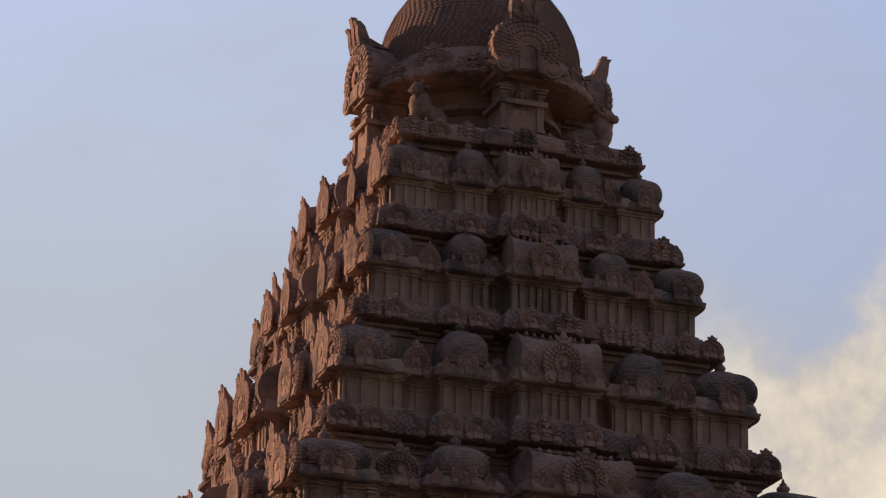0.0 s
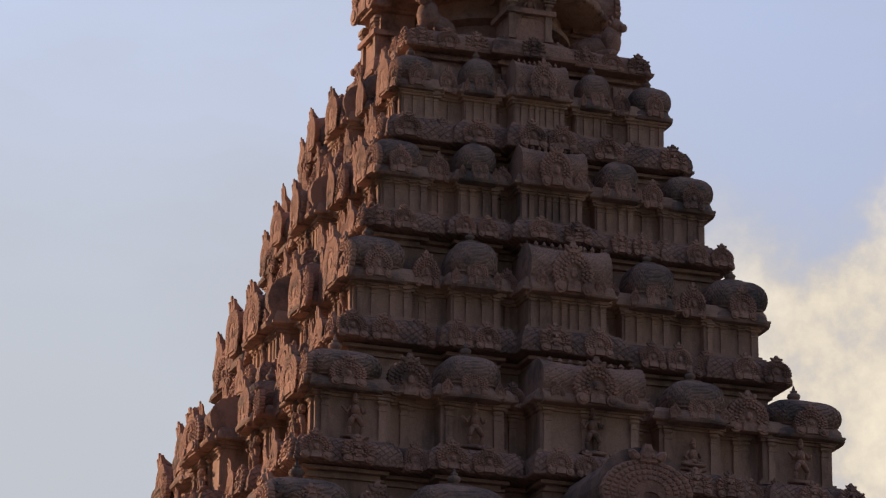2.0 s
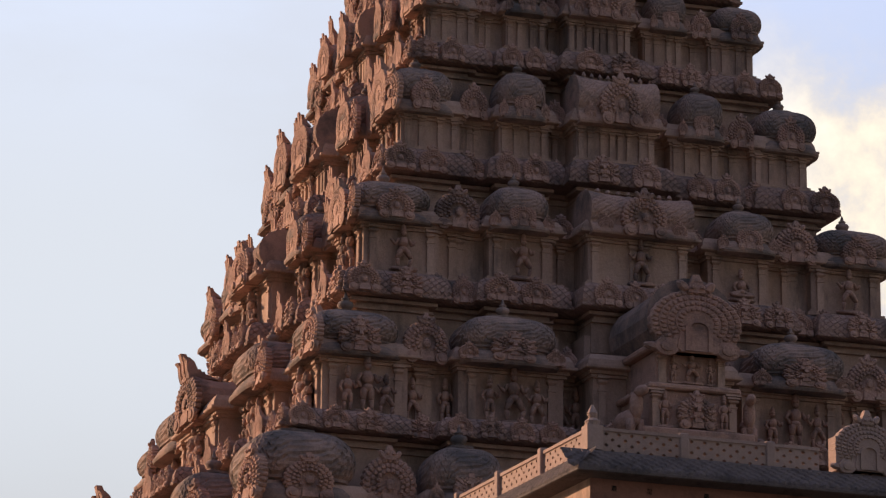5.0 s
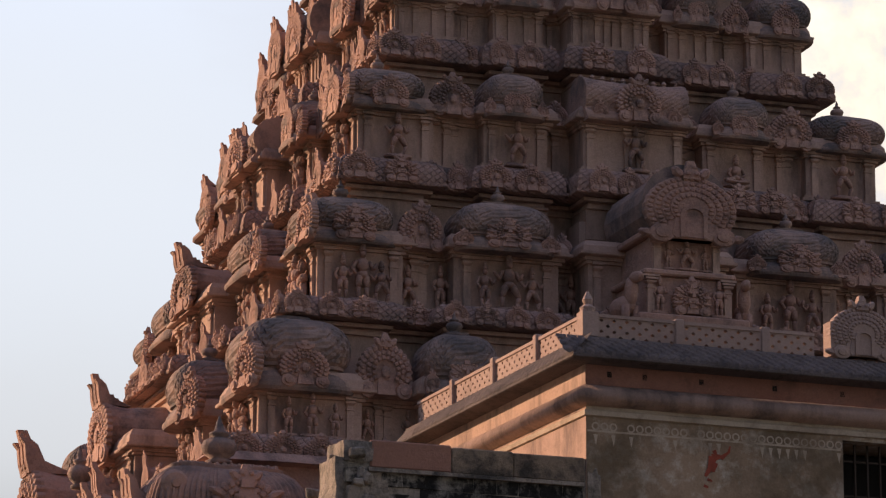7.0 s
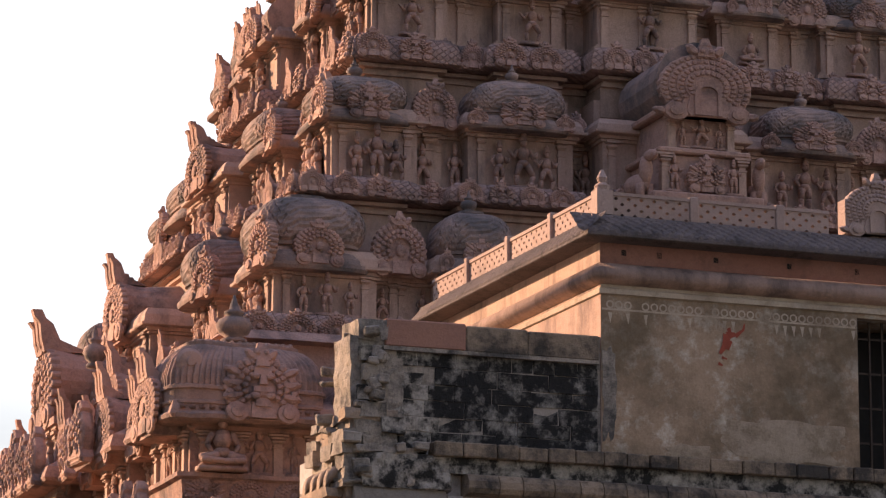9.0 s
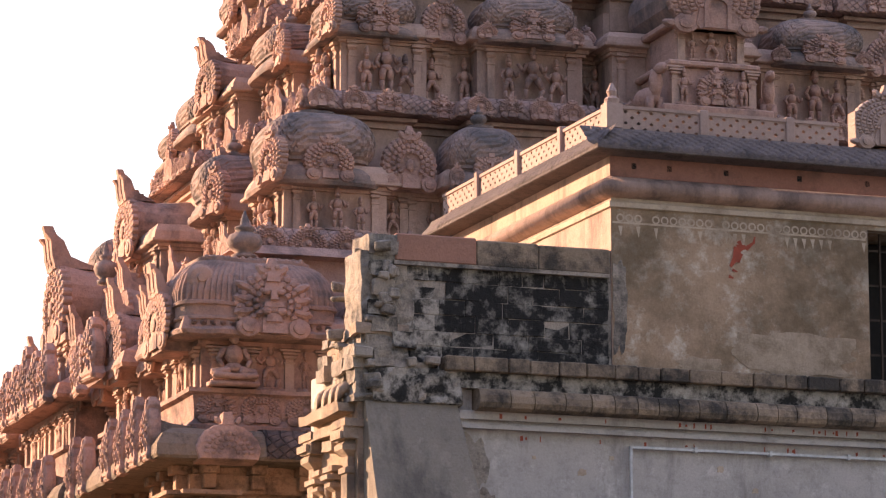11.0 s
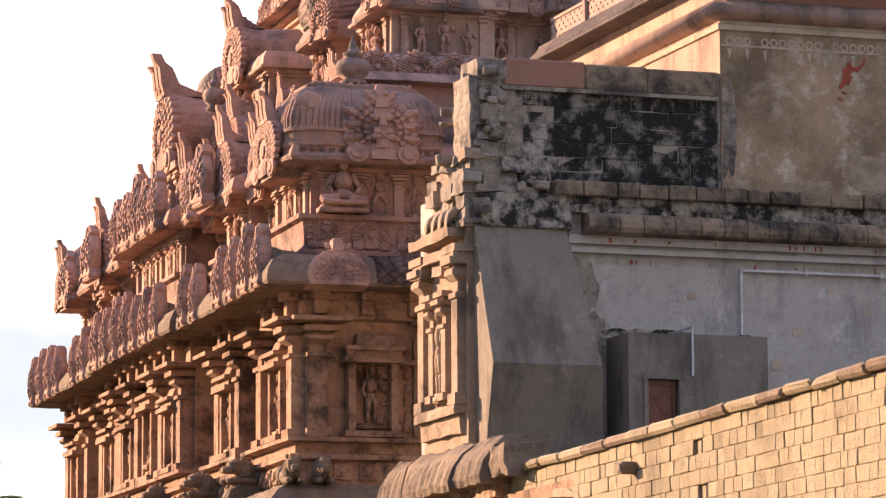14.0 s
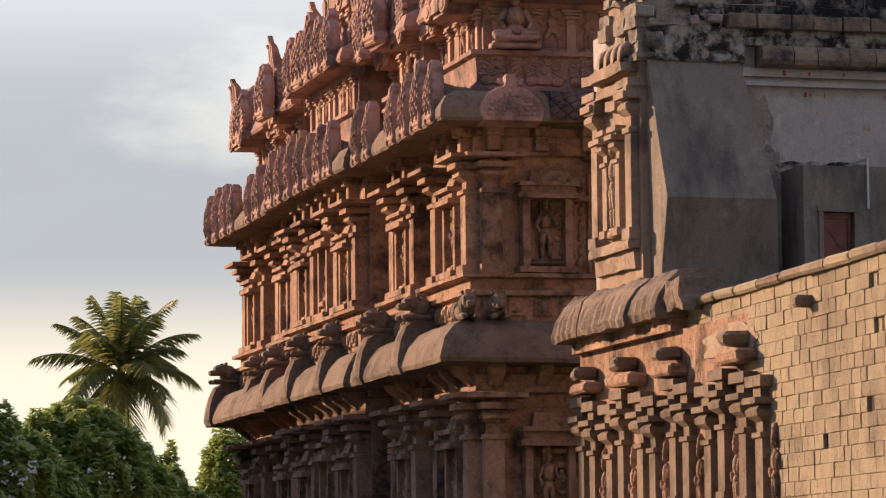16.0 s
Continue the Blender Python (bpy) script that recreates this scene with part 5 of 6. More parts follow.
# roll moulding, round the corner
def running(profile, mat, name, parent, x0=XL, y1=80.0, x1=XR, smooth=False, side=1.0):
    """A moulding of (out, height) along the shaded front and the sunlit side of the hall."""
    s = Shape()
    rings = []
    for o, z in profile:
        rings.append([(x0 - o * side, y1, z), (x0 - o * side, YP - o, z), (x1, YP - o, z)])
    n = 3
    vs = [p for r in rings for p in r]
    fs = [(i * n + k, i * n + k + 1, (i + 1) * n + k + 1, (i + 1) * n + k) for i in range(len(rings) - 1) for k in range(2)]
    s.add(vs, fs)
    return part(name, s, mat, parent, smooth=smooth)


running([(0.0, 16.62), (0.06, 16.64), (0.06, 16.74), (0.005, 16.78), (0.005, 16.84)], FRIEZE, "frieze_moulding", hall)
running([(0.0, 16.84), (0.10, 16.86), (0.20, 16.92), (0.25, 17.02), (0.23, 17.14), (0.14, 17.24), (0.05, 17.28)], PINK_WALL, "roll_moulding", hall, smooth=True)
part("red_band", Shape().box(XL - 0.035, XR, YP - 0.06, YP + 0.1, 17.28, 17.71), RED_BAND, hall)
# the band's sunlit side, recoloured pink in place of missing eave shade
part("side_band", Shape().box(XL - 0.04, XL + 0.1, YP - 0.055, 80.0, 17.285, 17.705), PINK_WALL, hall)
running([(0.0, 17.70), (0.5, 17.74), (0.54, 17.76), (0.54, 17.81), (0.42, 17.92), (0.28, 18.05), (0.18, 18.16), (0.14, 18.24), (-0.4, 18.25)], EAVE, "eave", hall, side=0.95)
# fish-scale tiles on the eave's slope
tile = Shape()
for r in range(5):
    o, z = 0.50 - 0.085 * r, 17.84 + 0.08 * r
    cnt = int((XR - XL) / 0.24)
    for k in range(cnt):
        x = XL - 0.6 + 0.24 * (k + 0.5 * (r % 2))
        tile.add([(x - 0.115, YP - o + 0.09, z + 0.14), (x - 0.115, YP - o - 0.01, z + 0.02), (x, YP - o - 0.05, z - 0.04), (x + 0.115, YP - o - 0.01, z + 0.02), (x + 0.115, YP - o + 0.09, z + 0.14), (x, YP - o - 0.03, z + 0.06)],
                 [(0, 1, 5), (1, 2, 5), (2, 3, 5), (3, 4, 5), (4, 0, 5)])
    for k in range(40):
        y = YP - 0.4 + 0.24 * (k + 0.5 * (r % 2))
        x = XL - o * 0.95
        tile.add([(x + 0.09, y - 0.115, z + 0.14), (x - 0.01, y - 0.115, z + 0.02), (x - 0.05, y, z - 0.04), (x - 0.01, y + 0.115, z + 0.02), (x + 0.09, y + 0.115, z + 0.14), (x - 0.03, y, z + 0.06)],
                 [(5, 1, 0), (5, 2, 1), (5, 3, 2), (5, 4, 3), (5, 0, 4)])
part("eave_tiles", tile, EAVE, hall, kind="stuff")


# pierced parapet: panels between low posts, with rows of holes cut through
def pierced(length, rows=4, pitch=0.14, h=0.55, th=0.16, hole=0.34):
    s = Shape()
    cols = max(2, int(length / pitch))
    px, pz = length / cols, (h - 0.08) / rows
    for side, y in ((0, 0.0), (1, th)):
        for i in range(cols):
            for j in range(rows):
                x0, z0 = i * px, 0.04 + j * pz
                x1, z1 = x0 + px, z0 + pz
                cx, cz = (x0 + x1) / 2, (z0 + z1) / 2
                o = [(x0, z0), (x1, z0), (x1, z1), (x0, z1)]
                if (i + j) % 2:
                    q = [(cx, cz - pz * hole), (cx + px * hole, cz), (cx, cz + pz * hole), (cx - px * hole, cz)]
                    k = len(s.v)
                    s.v += [(a, y, c) for a, c in o] + [(a, y, c) for a, c in q]
                    fs = [(0, 1, 4), (1, 5, 4), (1, 2, 5), (2, 6, 5), (2, 3, 6), (3, 7, 6), (3, 0, 7), (0, 4, 7)]
                    s.f += [tuple(k + a for a in (f if side == 0 else reversed(f))) for f in fs]
                    if side == 0:
                        kk = len(s.v)
                        s.v += [(a, 0, c) for a, c in q] + [(a, th, c) for a, c in q]
                        s.f += [(kk + a, kk + (a + 1) % 4, kk + 4 + (a + 1) % 4, kk + 4 + a) for a in range(4)]
                else:
                    k = len(s.v)
                    s.v += [(a, y, c) for a, c in o]
                    s.f.append((k, k + 1, k + 2, k + 3) if side == 0 else (k + 3, k + 2, k + 1, k))
    s.box(0, length, -0.03, th + 0.03, h - 0.04, h + 0.03).box(0, length, -0.02, th + 0.02, -0.02, 0.04)
    return s


for x0, x1 in ((27.0, 28.75), (28.95, 30.75), (30.95, 32.0), (33.0, 35.0), (35.2, 37.2), (37.4, 39.5)):
    put("parapet_panel", pierced(x1 - x0).mesh("parapet_panel"), PARAPET, hall, pose(x0, YP + 0.05, 18.24))
for y0, y1 in ((69.9, 72.2), (72.4, 74.7), (74.9, 77.2), (77.4, 79.6)):
    put("parapet_panel", pierced(y1 - y0).mesh("parapet_panel"), PARAPET, hall, pose(26.72, y1, 18.24, 0, 0, -90))
for x in (28.85, 30.85, 32.5, 35.1, 37.3):
    part("parapet_post", Shape().bevel_box(x - 0.1, x + 0.1, YP + 0.0, YP + 0.2, 18.23, 18.86, 0.02), PARAPET, hall)
for y in (69.72, 72.3, 74.8, 77.3):
    part("parapet_post", Shape().bevel_box(26.64, 26.86, y - 0.1, y + 0.1, 18.23, 18.9, 0.02), PARAPET, hall)
corner_fin = Shape().box(26.62, 26.98, YP - 0.02, YP + 0.3, 18.33, 18.85).lathe([(0.14, 18.85), (0.17, 18.95), (0.08, 19.02), (0.12, 19.12), (0.03, 19.3)], 10, Matrix.Translation((26.8, YP + 0.14, 0)))
part("corner_post", corner_fin, PARAPET, hall)
# arched niche on the parapet
m = pose(33.1, YP - 0.02, 18.36) @ Matrix.Diagonal((1.5, 1.0, 1.15, 1))
put("arched_niche", arch_shape().mesh("arched_niche"), PARAPET, hall, m)
for x in (32.35, 33.6):
    part("niche_pier", Shape().box(x, x + 0.25, YP - 0.05, YP + 0.3, 18.35, 19.1), PARAPET, hall)
# holes for beams under the eave: flush near-black tabs, their shade painted
for x in (27.2, 28.0, 29.3, 31.0, 32.6, 34.0):
    part("beam_hole", Shape().box(x - 0.055, x + 0.055, YP - 0.06, YP + 0.02, 17.46, 17.58), OPENING_SHADE, hall)
# painted border of rings and hanging leaves, much worn, and a red daub
rnd = random.Random(3)
for j in range(66):
    x = XL + 0.2 + 0.2 * j
    if rnd.random() < 0.12 or 32.5 < x < 36.3:
        continue
    r = Shape()
    ring = []
    for a in range(12):
        c, sn = math.cos(a * math.pi / 6), math.sin(a * math.pi / 6)
        ring.append((c, sn))
    vs = [(x + 0.09 * c, YP - 0.012, 16.42 + 0.09 * sn) for c, sn in ring] + [(x + 0.055 * c, YP - 0.012, 16.42 + 0.055 * sn) for c, sn in ring]
    r.add(vs, [(a, (a + 1) % 12, 12 + (a + 1) % 12, 12 + a) for a in range(12)])
    if rnd.random() < 0.6:
        r.add([(x - 0.05, YP - 0.012, 16.25), (x + 0.05, YP - 0.012, 16.25), (x + 0.01, YP - 0.012, 16.02)], [(0, 2, 1)])
    part("painted_ring", r, FRIEZE, upper)
part("painted_band", Shape().add([(XL + 0.02, YP - 0.008, 16.3), (32.55, YP - 0.008, 16.3), (32.55, YP - 0.008, 16.34), (XL + 0.02, YP - 0.008, 16.34)], [(0, 1, 2, 3)]), FRIEZE, upper)
daub, lift = Shape(), 0.0
for x0, z0, x1, z1, w in ((29.22, 15.70, 29.42, 15.74, 0.085), (29.42, 15.70, 29.60, 15.84, 0.05), (29.60, 15.82, 29.64, 15.98, 0.03), (29.24, 15.72, 29.16, 15.42, 0.10), (29.30, 15.60, 29.24, 15.40, 0.06), (29.16, 15.46, 29.06, 15.30, 0.06), (29.10, 15.24, 29.22, 15.20, 0.03), (29.02, 15.10, 29.12, 15.06, 0.035), (29.26, 15.86, 29.32, 15.74, 0.05)):
    x0, x1, z0, z1 = x0 + 0.32, x1 + 0.32, z0 + 0.24, z1 + 0.24
    dx, dz = x1 - x0, z1 - z0
    q = math.hypot(dx, dz)
    nx, nz = -dz / q * w, dx / q * w
    lift -= 0.0015
    daub.add([(x0 + nx, YP - 0.014 + lift, z0 + nz), (x0 - nx, YP - 0.014 + lift, z0 - nz), (x1 - nx * 0.5, YP - 0.014 + lift, z1 - nz * 0.5), (x1 + nx * 0.5, YP - 0.014 + lift, z1 + nz * 0.5)], [(0, 1, 2, 3)])
part("red_daub", daub, RED_PAINT, upper)

# bare patches where the painted plaster has come away
def patch(x0, x1, z0, z1, y, seed, mat, parent, name="bare_patch"):
    """A thin irregular scab of older plaster on a wall that faces -y."""
    s = Shape()
    n = 40
    ring = []
    for k in range(n):
        a = 2 * math.pi * k / n
        c, sn = math.cos(a), math.sin(a)
        q = max(abs(c), abs(sn)) ** 0.7
        r = (1 + 0.38 * noise.noise(Vector((c * 2.2 + seed, sn * 2.2, seed)))) / q
        ring.append(((x0 + x1) / 2 + (x1 - x0) / 2 * c * r * 0.85, max(z0 - 0.02, min(z1 + 0.3, (z0 + z1) / 2 + (z1 - z0) / 2 * sn * r * 0.85))))
    s.loops([[(x, y + 0.02, z) for x, z in ring], [(x, y - 0.012, z) for x, z in ring]], False, True)
    return part(name, s, mat, parent)


patch(26.7, 27.05, 13.4, 15.6, YP, 8.0, RUBBLE, upper)
patch(29.3, 32.5, 13.26, 14.25, YP, 3.7, BARE, upper)
patch(28.1, 29.2, 13.27, 13.6, YP, 5.1, BARE, upper)

# ---- the broken wing below: blackened wall, ledges, whitewashed wall ----
wing = thing("ruined_wing", (27, 69, 0), "broken lower wing of the hall with whitewashed and mould-blackened walls", "wing")
b = Shape()
b.box(21.35, XR, YP + 0.02, 73.1, 0.0, 13.24)
white = part("whitewashed_wall", b, WHITEWASH, wing)
# blackened masonry above the ledge, block by block
blk = random.Random(11)
wall_core = Shape().box(21.9, 26.68, YP + 0.016, 70.6, 13.24, 15.72)
core = part("blackened_wall", wall_core, RUBBLE, wing)
z = 13.26
for r in range(6):
    x = 22.15 + blk.uniform(0, 0.25)
    h = (0.25, 0.30, 0.34, 0.32, 0.36, 0.30)[r]
    while x < 26.6:
        w = blk.uniform(0.4, 0.95)
        x1 = 26.62 if x + w > 26.3 else x + w
        if x < 22.6:
            skin = BLACKENED
        else:
            skin = SOOT
        s = Shape().bevel_box(x + 0.004, x1 - 0.004, YP + blk.uniform(-0.012, 0.010), YP + 0.3, z + 0.004, z + h - 0.004, 0.008, jitter=0.012)
        part("masonry_block", s, skin, core)
        x = x1
    z += h
x = 21.95
for w, mat in ((1.75, TERRACOTTA), (1.35, LEDGE), (1.6, LEDGE)):
    part("coping_slab", Shape().bevel_box(x, x + w - 0.01, YP - 0.07, 70.7, 15.2, 15.78 - 0.02 * (x - 21.9), 0.03, jitter=0.012), mat, core)
    x += w
part("coping_lip", Shape().box(21.9, 26.6, YP - 0.11, YP + 0.2, 15.12, 15.2), RUBBLE, core)


def rough_lump(shape, x0, x1, y0, y1, z0, z1, amp, seed, cuts=6):
    """A worn block: a gridded box pushed about by noise."""
    rings = []
    nz = max(2, int((z1 - z0) / 0.12))
    for j in range(nz + 1):
        z = z0 + (z1 - z0) * j / nz
        ring = []
        for (ax, ay), (bx, by) in (((x0, y0), (x1, y0)), ((x1, y0), (x1, y1)), ((x1, y1), (x0, y1)), ((x0, y1), (x0, y0))):
            for k in range(cuts):
                f = k / cuts
                p = Vector((ax + (bx - ax) * f, ay + (by - ay) * f, z))
                d = noise.noise_vector(p * 2.3 + Vector((seed, 0, 0))) * amp + noise.noise_vector(p * 6 + Vector((0, seed, 0))) * amp * 0.5
                ring.append(tuple(p + d))
        rings.append(ring)
    shape.loops(rings)
    return shape


# ragged sunlit end of the broken wall
part("broken_edge", rough_lump(Shape(), 21.22, 22.35, YP - 0.02, 70.55, 13.2, 15.4, 0.05, 1.0, 9), RUBBLE, core)
part("coping_slab", rough_lump(Shape(), 21.38, 22.0, YP - 0.06, 70.55, 15.3, 15.74, 0.04, 2.0), RUBBLE, core)
def broken_courses(rows, y0, y1, seed, amp=0.035):
    """Courses of worn rubble blocks that step in and out: rows of (z0, z1, left end)."""
    rr = random.Random(seed)
    for z0, z1, x0 in rows:
        y = y0
        while y < y1 - 0.15:
            d = min(rr.uniform(0.35, 0.9), y1 - y)
            left = x0 + rr.uniform(-0.06, 0.09) + (0.25 if rr.random() < 0.16 else 0)
            part("broken_course", rough_lump(Shape(), left, 22.2, y, y + d + 0.02, z0 - 0.01, z1 + 0.01, amp, rr.uniform(0, 50), 5), rr.choice((RUBBLE, RUBBLE, SIDE)), wing)
            y += d


broken_courses(((12.28, 12.42, 20.96), (12.42, 12.66, 21.04), (12.66, 12.96, 21.08), (12.96, 13.22, 21.0), (13.22, 13.46, 21.12), (13.46, 13.66, 21.22), (13.66, 13.86, 21.1)), YP - 0.12, 71.7, 19, 0.06)
# fluted roll of the fallen side cornice
for y, r in ((70.0, 0.19), (70.4, 0.2), (70.85, 0.19), (71.3, 0.2)):
    lobe = Shape().loops([[(21.14 - 0.3 * f - r * 0.5 * math.sin(math.pi * f) + 0.02 * math.cos(a), y + r * (1 - 0.25 * f) * math.cos(a), 12.62 - 0.36 * f * f + r * 0.8 * math.sin(a)) for a in [k * math.pi / 5 for k in range(10)]] for f in (0, 0.25, 0.5, 0.75, 1.0)])
    part("roll_lobe", lobe, SIDE, wing, smooth=True)
for k, (x, z, w) in enumerate(((21.5, 12.36, 0.5), (22.0, 12.5, 0.7), (22.75, 12.38, 0.6), (21.4, 12.72, 0.6), (22.1, 12.85, 0.5), (22.6, 12.7, 0.5), (21.5, 13.05, 0.7), (22.25, 13.1, 0.55), (21.35, 13.35, 0.5), (21.9, 13.45, 0.45), (21.45, 13.75, 0.5), (21.4, 14.1, 0.35), (21.5, 14.5, 0.4), (21.45, 14.9, 0.35))):
    part("core_block", rough_lump(Shape(), x - 0.05, x + w, YP - 0.2 + 0.03 * (k % 3), YP + 0.4, z - 0.03, z + 0.27, 0.05, 3.1 * k, 6), (RUBBLE, BLACKENED)[k % 2], wing)
rub = random.Random(31)
for _ in range(34):
    z = rub.uniform(12.2, 15.5)
    edge = 21.25 if z > 13.8 else 20.85
    x = edge + rub.uniform(0.12, 0.7) if rub.random() < 0.6 else rub.uniform(21.2, 23.2)
    y = YP - 0.15 if x > edge + 0.35 else rub.uniform(YP - 0.1, 72.0)
    if x > 22.0:
        z = rub.uniform(12.4, 13.25)
    w, d, h = rub.uniform(0.06, 0.2), rub.uniform(0.06, 0.18), rub.uniform(0.04, 0.12)
    part("rubble_stone", Shape().bevel_box(-w, w, -d, d, -h, h, 0.03, pose(x, y, z, rub.uniform(-9, 9), rub.uniform(-9, 9), rub.uniform(-12, 12)), 0.02), RUBBLE, wing)
# pilastered side of the wing, which takes the sun
side = Shape().box(21.15, 21.6, YP - 0.05, 72.3, 7.6, 12.3)
side_ob = part("side_wall", side, SIDE, wing)
FA = Matrix.Translation((21.15, 70.95, 0)) @ Matrix.Rotation(-math.pi / 2, 4, "Z")
pil2 = pilaster_shape().mesh("pilaster")
for u, z0, h, w in ((-1.1, 8.75, 3.2, 1.8), (1.05, 8.75, 3.2, 1.8), (0.35, 8.9, 2.2, 1.3), (-0.45, 8.9, 2.2, 1.3)):
    put("pilaster", pil2, SIDE, side_ob, FA @ pose(u, 0, z0) @ Matrix.Diagonal((w, 2.4, h, 1)))
for w, n, z0, z1 in ((1.45, 0.24, 8.55, 8.75), (1.4, 0.12, 8.2, 8.55), (1.45, 0.26, 11.75, 11.95), (1.4, 0.36, 12.1, 12.3)):
    part("moulding", rough_lump(Shape(), 21.15 - n, 21.5, 70.95 - w + 0.2, 70.95 + w - 0.15, z0, z1, 0.05, z0), SIDE, side_ob)
put("relief_figure", figure_shape(0).mesh("relief_figure", True), SIDE, side_ob, FA @ pose(-0.1, 0, 8.9) @ Matrix.Diagonal((1.3, 1.4, 1.9, 1)))
for u, z in ((1.1, 11.55), (0.3, 11.4), (-1.0, 11.5)):
    part("capital", rough_lump(Shape(), 20.86, 21.3, 70.95 - u - 0.3, 70.95 - u + 0.3, z, z + 0.22, 0.05, u), SIDE, side_ob)
# the grey rendered buttress, wider at its foot
bt = Shape()
top, foot = 12.3, 7.4
rings = []
for f, y0 in ((0, 69.05), (0.2, 68.8), (0.42, 68.45), (0.7, 68.95), (1.0, 69.42)):
    z = foot + (top - foot) * f
    x0 = 21.32 + (21.26 - 21.32) * f
    x1 = 23.85 + (23.22 - 23.85) * f
    rings.append([(x0, y0, z), (x1, y0, z), (x1, YP + 0.1, z), (x0, YP + 0.1, z)])
bt.loops(rings)
part("buttress", bt, CEMENT, wing, "smooth grey cement buttress tapering upward")
# ledges: a row of blocks, a pale course, a rolled dark course, a thin moulding
lg = random.Random(5)
x = 22.9
while x < 40.0:
    w = lg.uniform(0.45, 0.75)
    part("ledge_block", Shape().bevel_box(x + 0.01, x + w - 0.01, YP - 0.38 + lg.uniform(-0.02, 0.02), YP + 0.2, 12.98, 13.27 + lg.uniform(-0.01, 0.01), 0.025, jitter=0.006), LEDGE, wing)
    x += w
part("pale_course", rough_lump(Shape(), 21.4, 23.3, YP - 0.24, YP + 0.2, 12.3, 12.98, 0.06, 4.0, 12), BLACKENED, wing)
part("pale_course", Shape().box(22.4, XR, YP - 0.22, YP + 0.2, 12.66, 12.985), BLACKENED, wing)
x = 23.6
while x < 40.0:
    w = lg.uniform(0.42, 0.7)
    s = Shape()
    s.loops([[(x + 0.01, YP - o, z), (x + w - 0.01, YP - o, z), (x + w - 0.01, YP + 0.2, z), (x + 0.01, YP + 0.2, z)] for o, z in ((0.30, 12.22), (0.42, 12.26), (0.47, 12.36), (0.46, 12.5), (0.38, 12.62), (0.28, 12.655))])
    part("rolled_block", s, LEDGE, wing)
    x += w
part("thin_moulding", Shape().box(23.3, XR, YP - 0.10, YP + 0.1, 12.05, 12.22).box(22.9, XR, YP - 0.15, YP + 0.1, 11.86, 11.93).box(23.0, XR, YP - 0.07, YP + 0.1, 11.93, 11.98), WHITEWASH, wing)
worn = Shape()
wr = random.Random(77)
for _ in range(34):
    x = wr.uniform(24.0, 33.0)
    zz = 11.99 if wr.random() < 0.75 else 11.72
    w, h = wr.uniform(0.01, 0.035), wr.uniform(0.02, 0.07)
    yy = YP - 0.104 if zz > 11.9 else YP + 0.016
    zz = 12.13 if zz > 11.9 else 11.72
    worn.add([(x - w, yy, zz - h), (x + w, yy, zz - h * wr.uniform(0.3, 1)), (x + w * 0.7, yy, zz + h), (x - w, yy, zz + h * 0.7)], [(0, 1, 2, 3)])
part("worn_red_paint", worn, RED_PAINT, wing, "traces of red paint", kind="stuff")
# water pipe on the whitewashed wall
curve = Shape()
curve.box(27.03, 27.08, YP - 0.09, YP - 0.03, 10.3, 11.66).box(27.03, 40, YP - 0.09, YP - 0.03, 11.61, 11.66)
pipe = thing("water_pipe", (27.05, YP, 10.3), "thin white water pipe fixed along the whitewashed wall", "pipe")
part("tube", curve, PIPE, pipe)
for x in (28.5, 30.2, 32.0):
    part("bracket", Shape().box(x - 0.03, x + 0.03, YP - 0.11, YP + 0.02, 11.58, 11.69), PIPE, pipe)
# small rendered closet with a wooden door, on the terrace
closet = thing("closet", (25.6, 68.4, 7.0), "small grey rendered closet with red-brown wooden door on terrace", "closet")
YB = 68.4
part("side_panel", Shape().box(24.12, 24.50, YB, YP + 0.05, 7.0, 10.14), CEMENT, closet)
part("side_panel", Shape().box(25.20, 27.12, YB, YP + 0.05, 7.0, 10.14), CEMENT, closet)
part("head_panel", Shape().box(24.50, 25.20, YB + 0.003, YP + 0.05, 9.24, 10.137), CEMENT, closet)
# closet interior coloured near-black in place of its shade
part("back_panel", Shape().box(24.50, 25.20, YB + 0.3, YP + 0.05, 7.0, 9.24), OPENING_SHADE, closet)
for x in (24.43, 25.18):
    part("door_jamb", Shape().box(x, x + 0.09, YB - 0.04, YB + 0.1, 7.0, 9.22), CEMENT, closet)
part("door_head", Shape().box(24.40, 25.30, YB - 0.05, YB + 0.1, 9.22, 9.31), CEMENT, closet)
door = part("door", Shape().box(24.54, 25.16, YB + 0.12, YB + 0.17, 7.1, 9.21), WOOD, closet)
br = Shape().box(24.54, 24.62, YB + 0.09, YB + 0.12, 7.1, 9.21).box(25.08, 25.16, YB + 0.09, YB + 0.12, 7.1, 9.21).box(24.62, 25.08, YB + 0.09, YB + 0.12, 9.1, 9.21)
br.add([(24.62, YB + 0.1, 9.05), (24.62, YB + 0.1, 8.95), (25.08, YB + 0.1, 8.3), (25.08, YB + 0.1, 8.4)], [(0, 1, 2, 3)])
part("door_brace", br, WOOD, door)
part("pipe", Shape().box(25.46, 25.5, YB - 0.05, YB - 0.01, 9.3, 10.3).box(25.46, 25.5, YB - 0.05, YP - 0.05, 10.26, 10.3), PIPE, closet)
for x0, x1, z0, z1, seed in ((23.9, 25.0, 9.9, 10.4, 1.3), (24.8, 26.1, 10.0, 10.38, 2.9), (26.0, 27.3, 10.0, 10.32, 4.2)):
    patch(x0, x1, z0, z1, YP + 0.006, seed, BLACKENED, wing, "mould_stain")
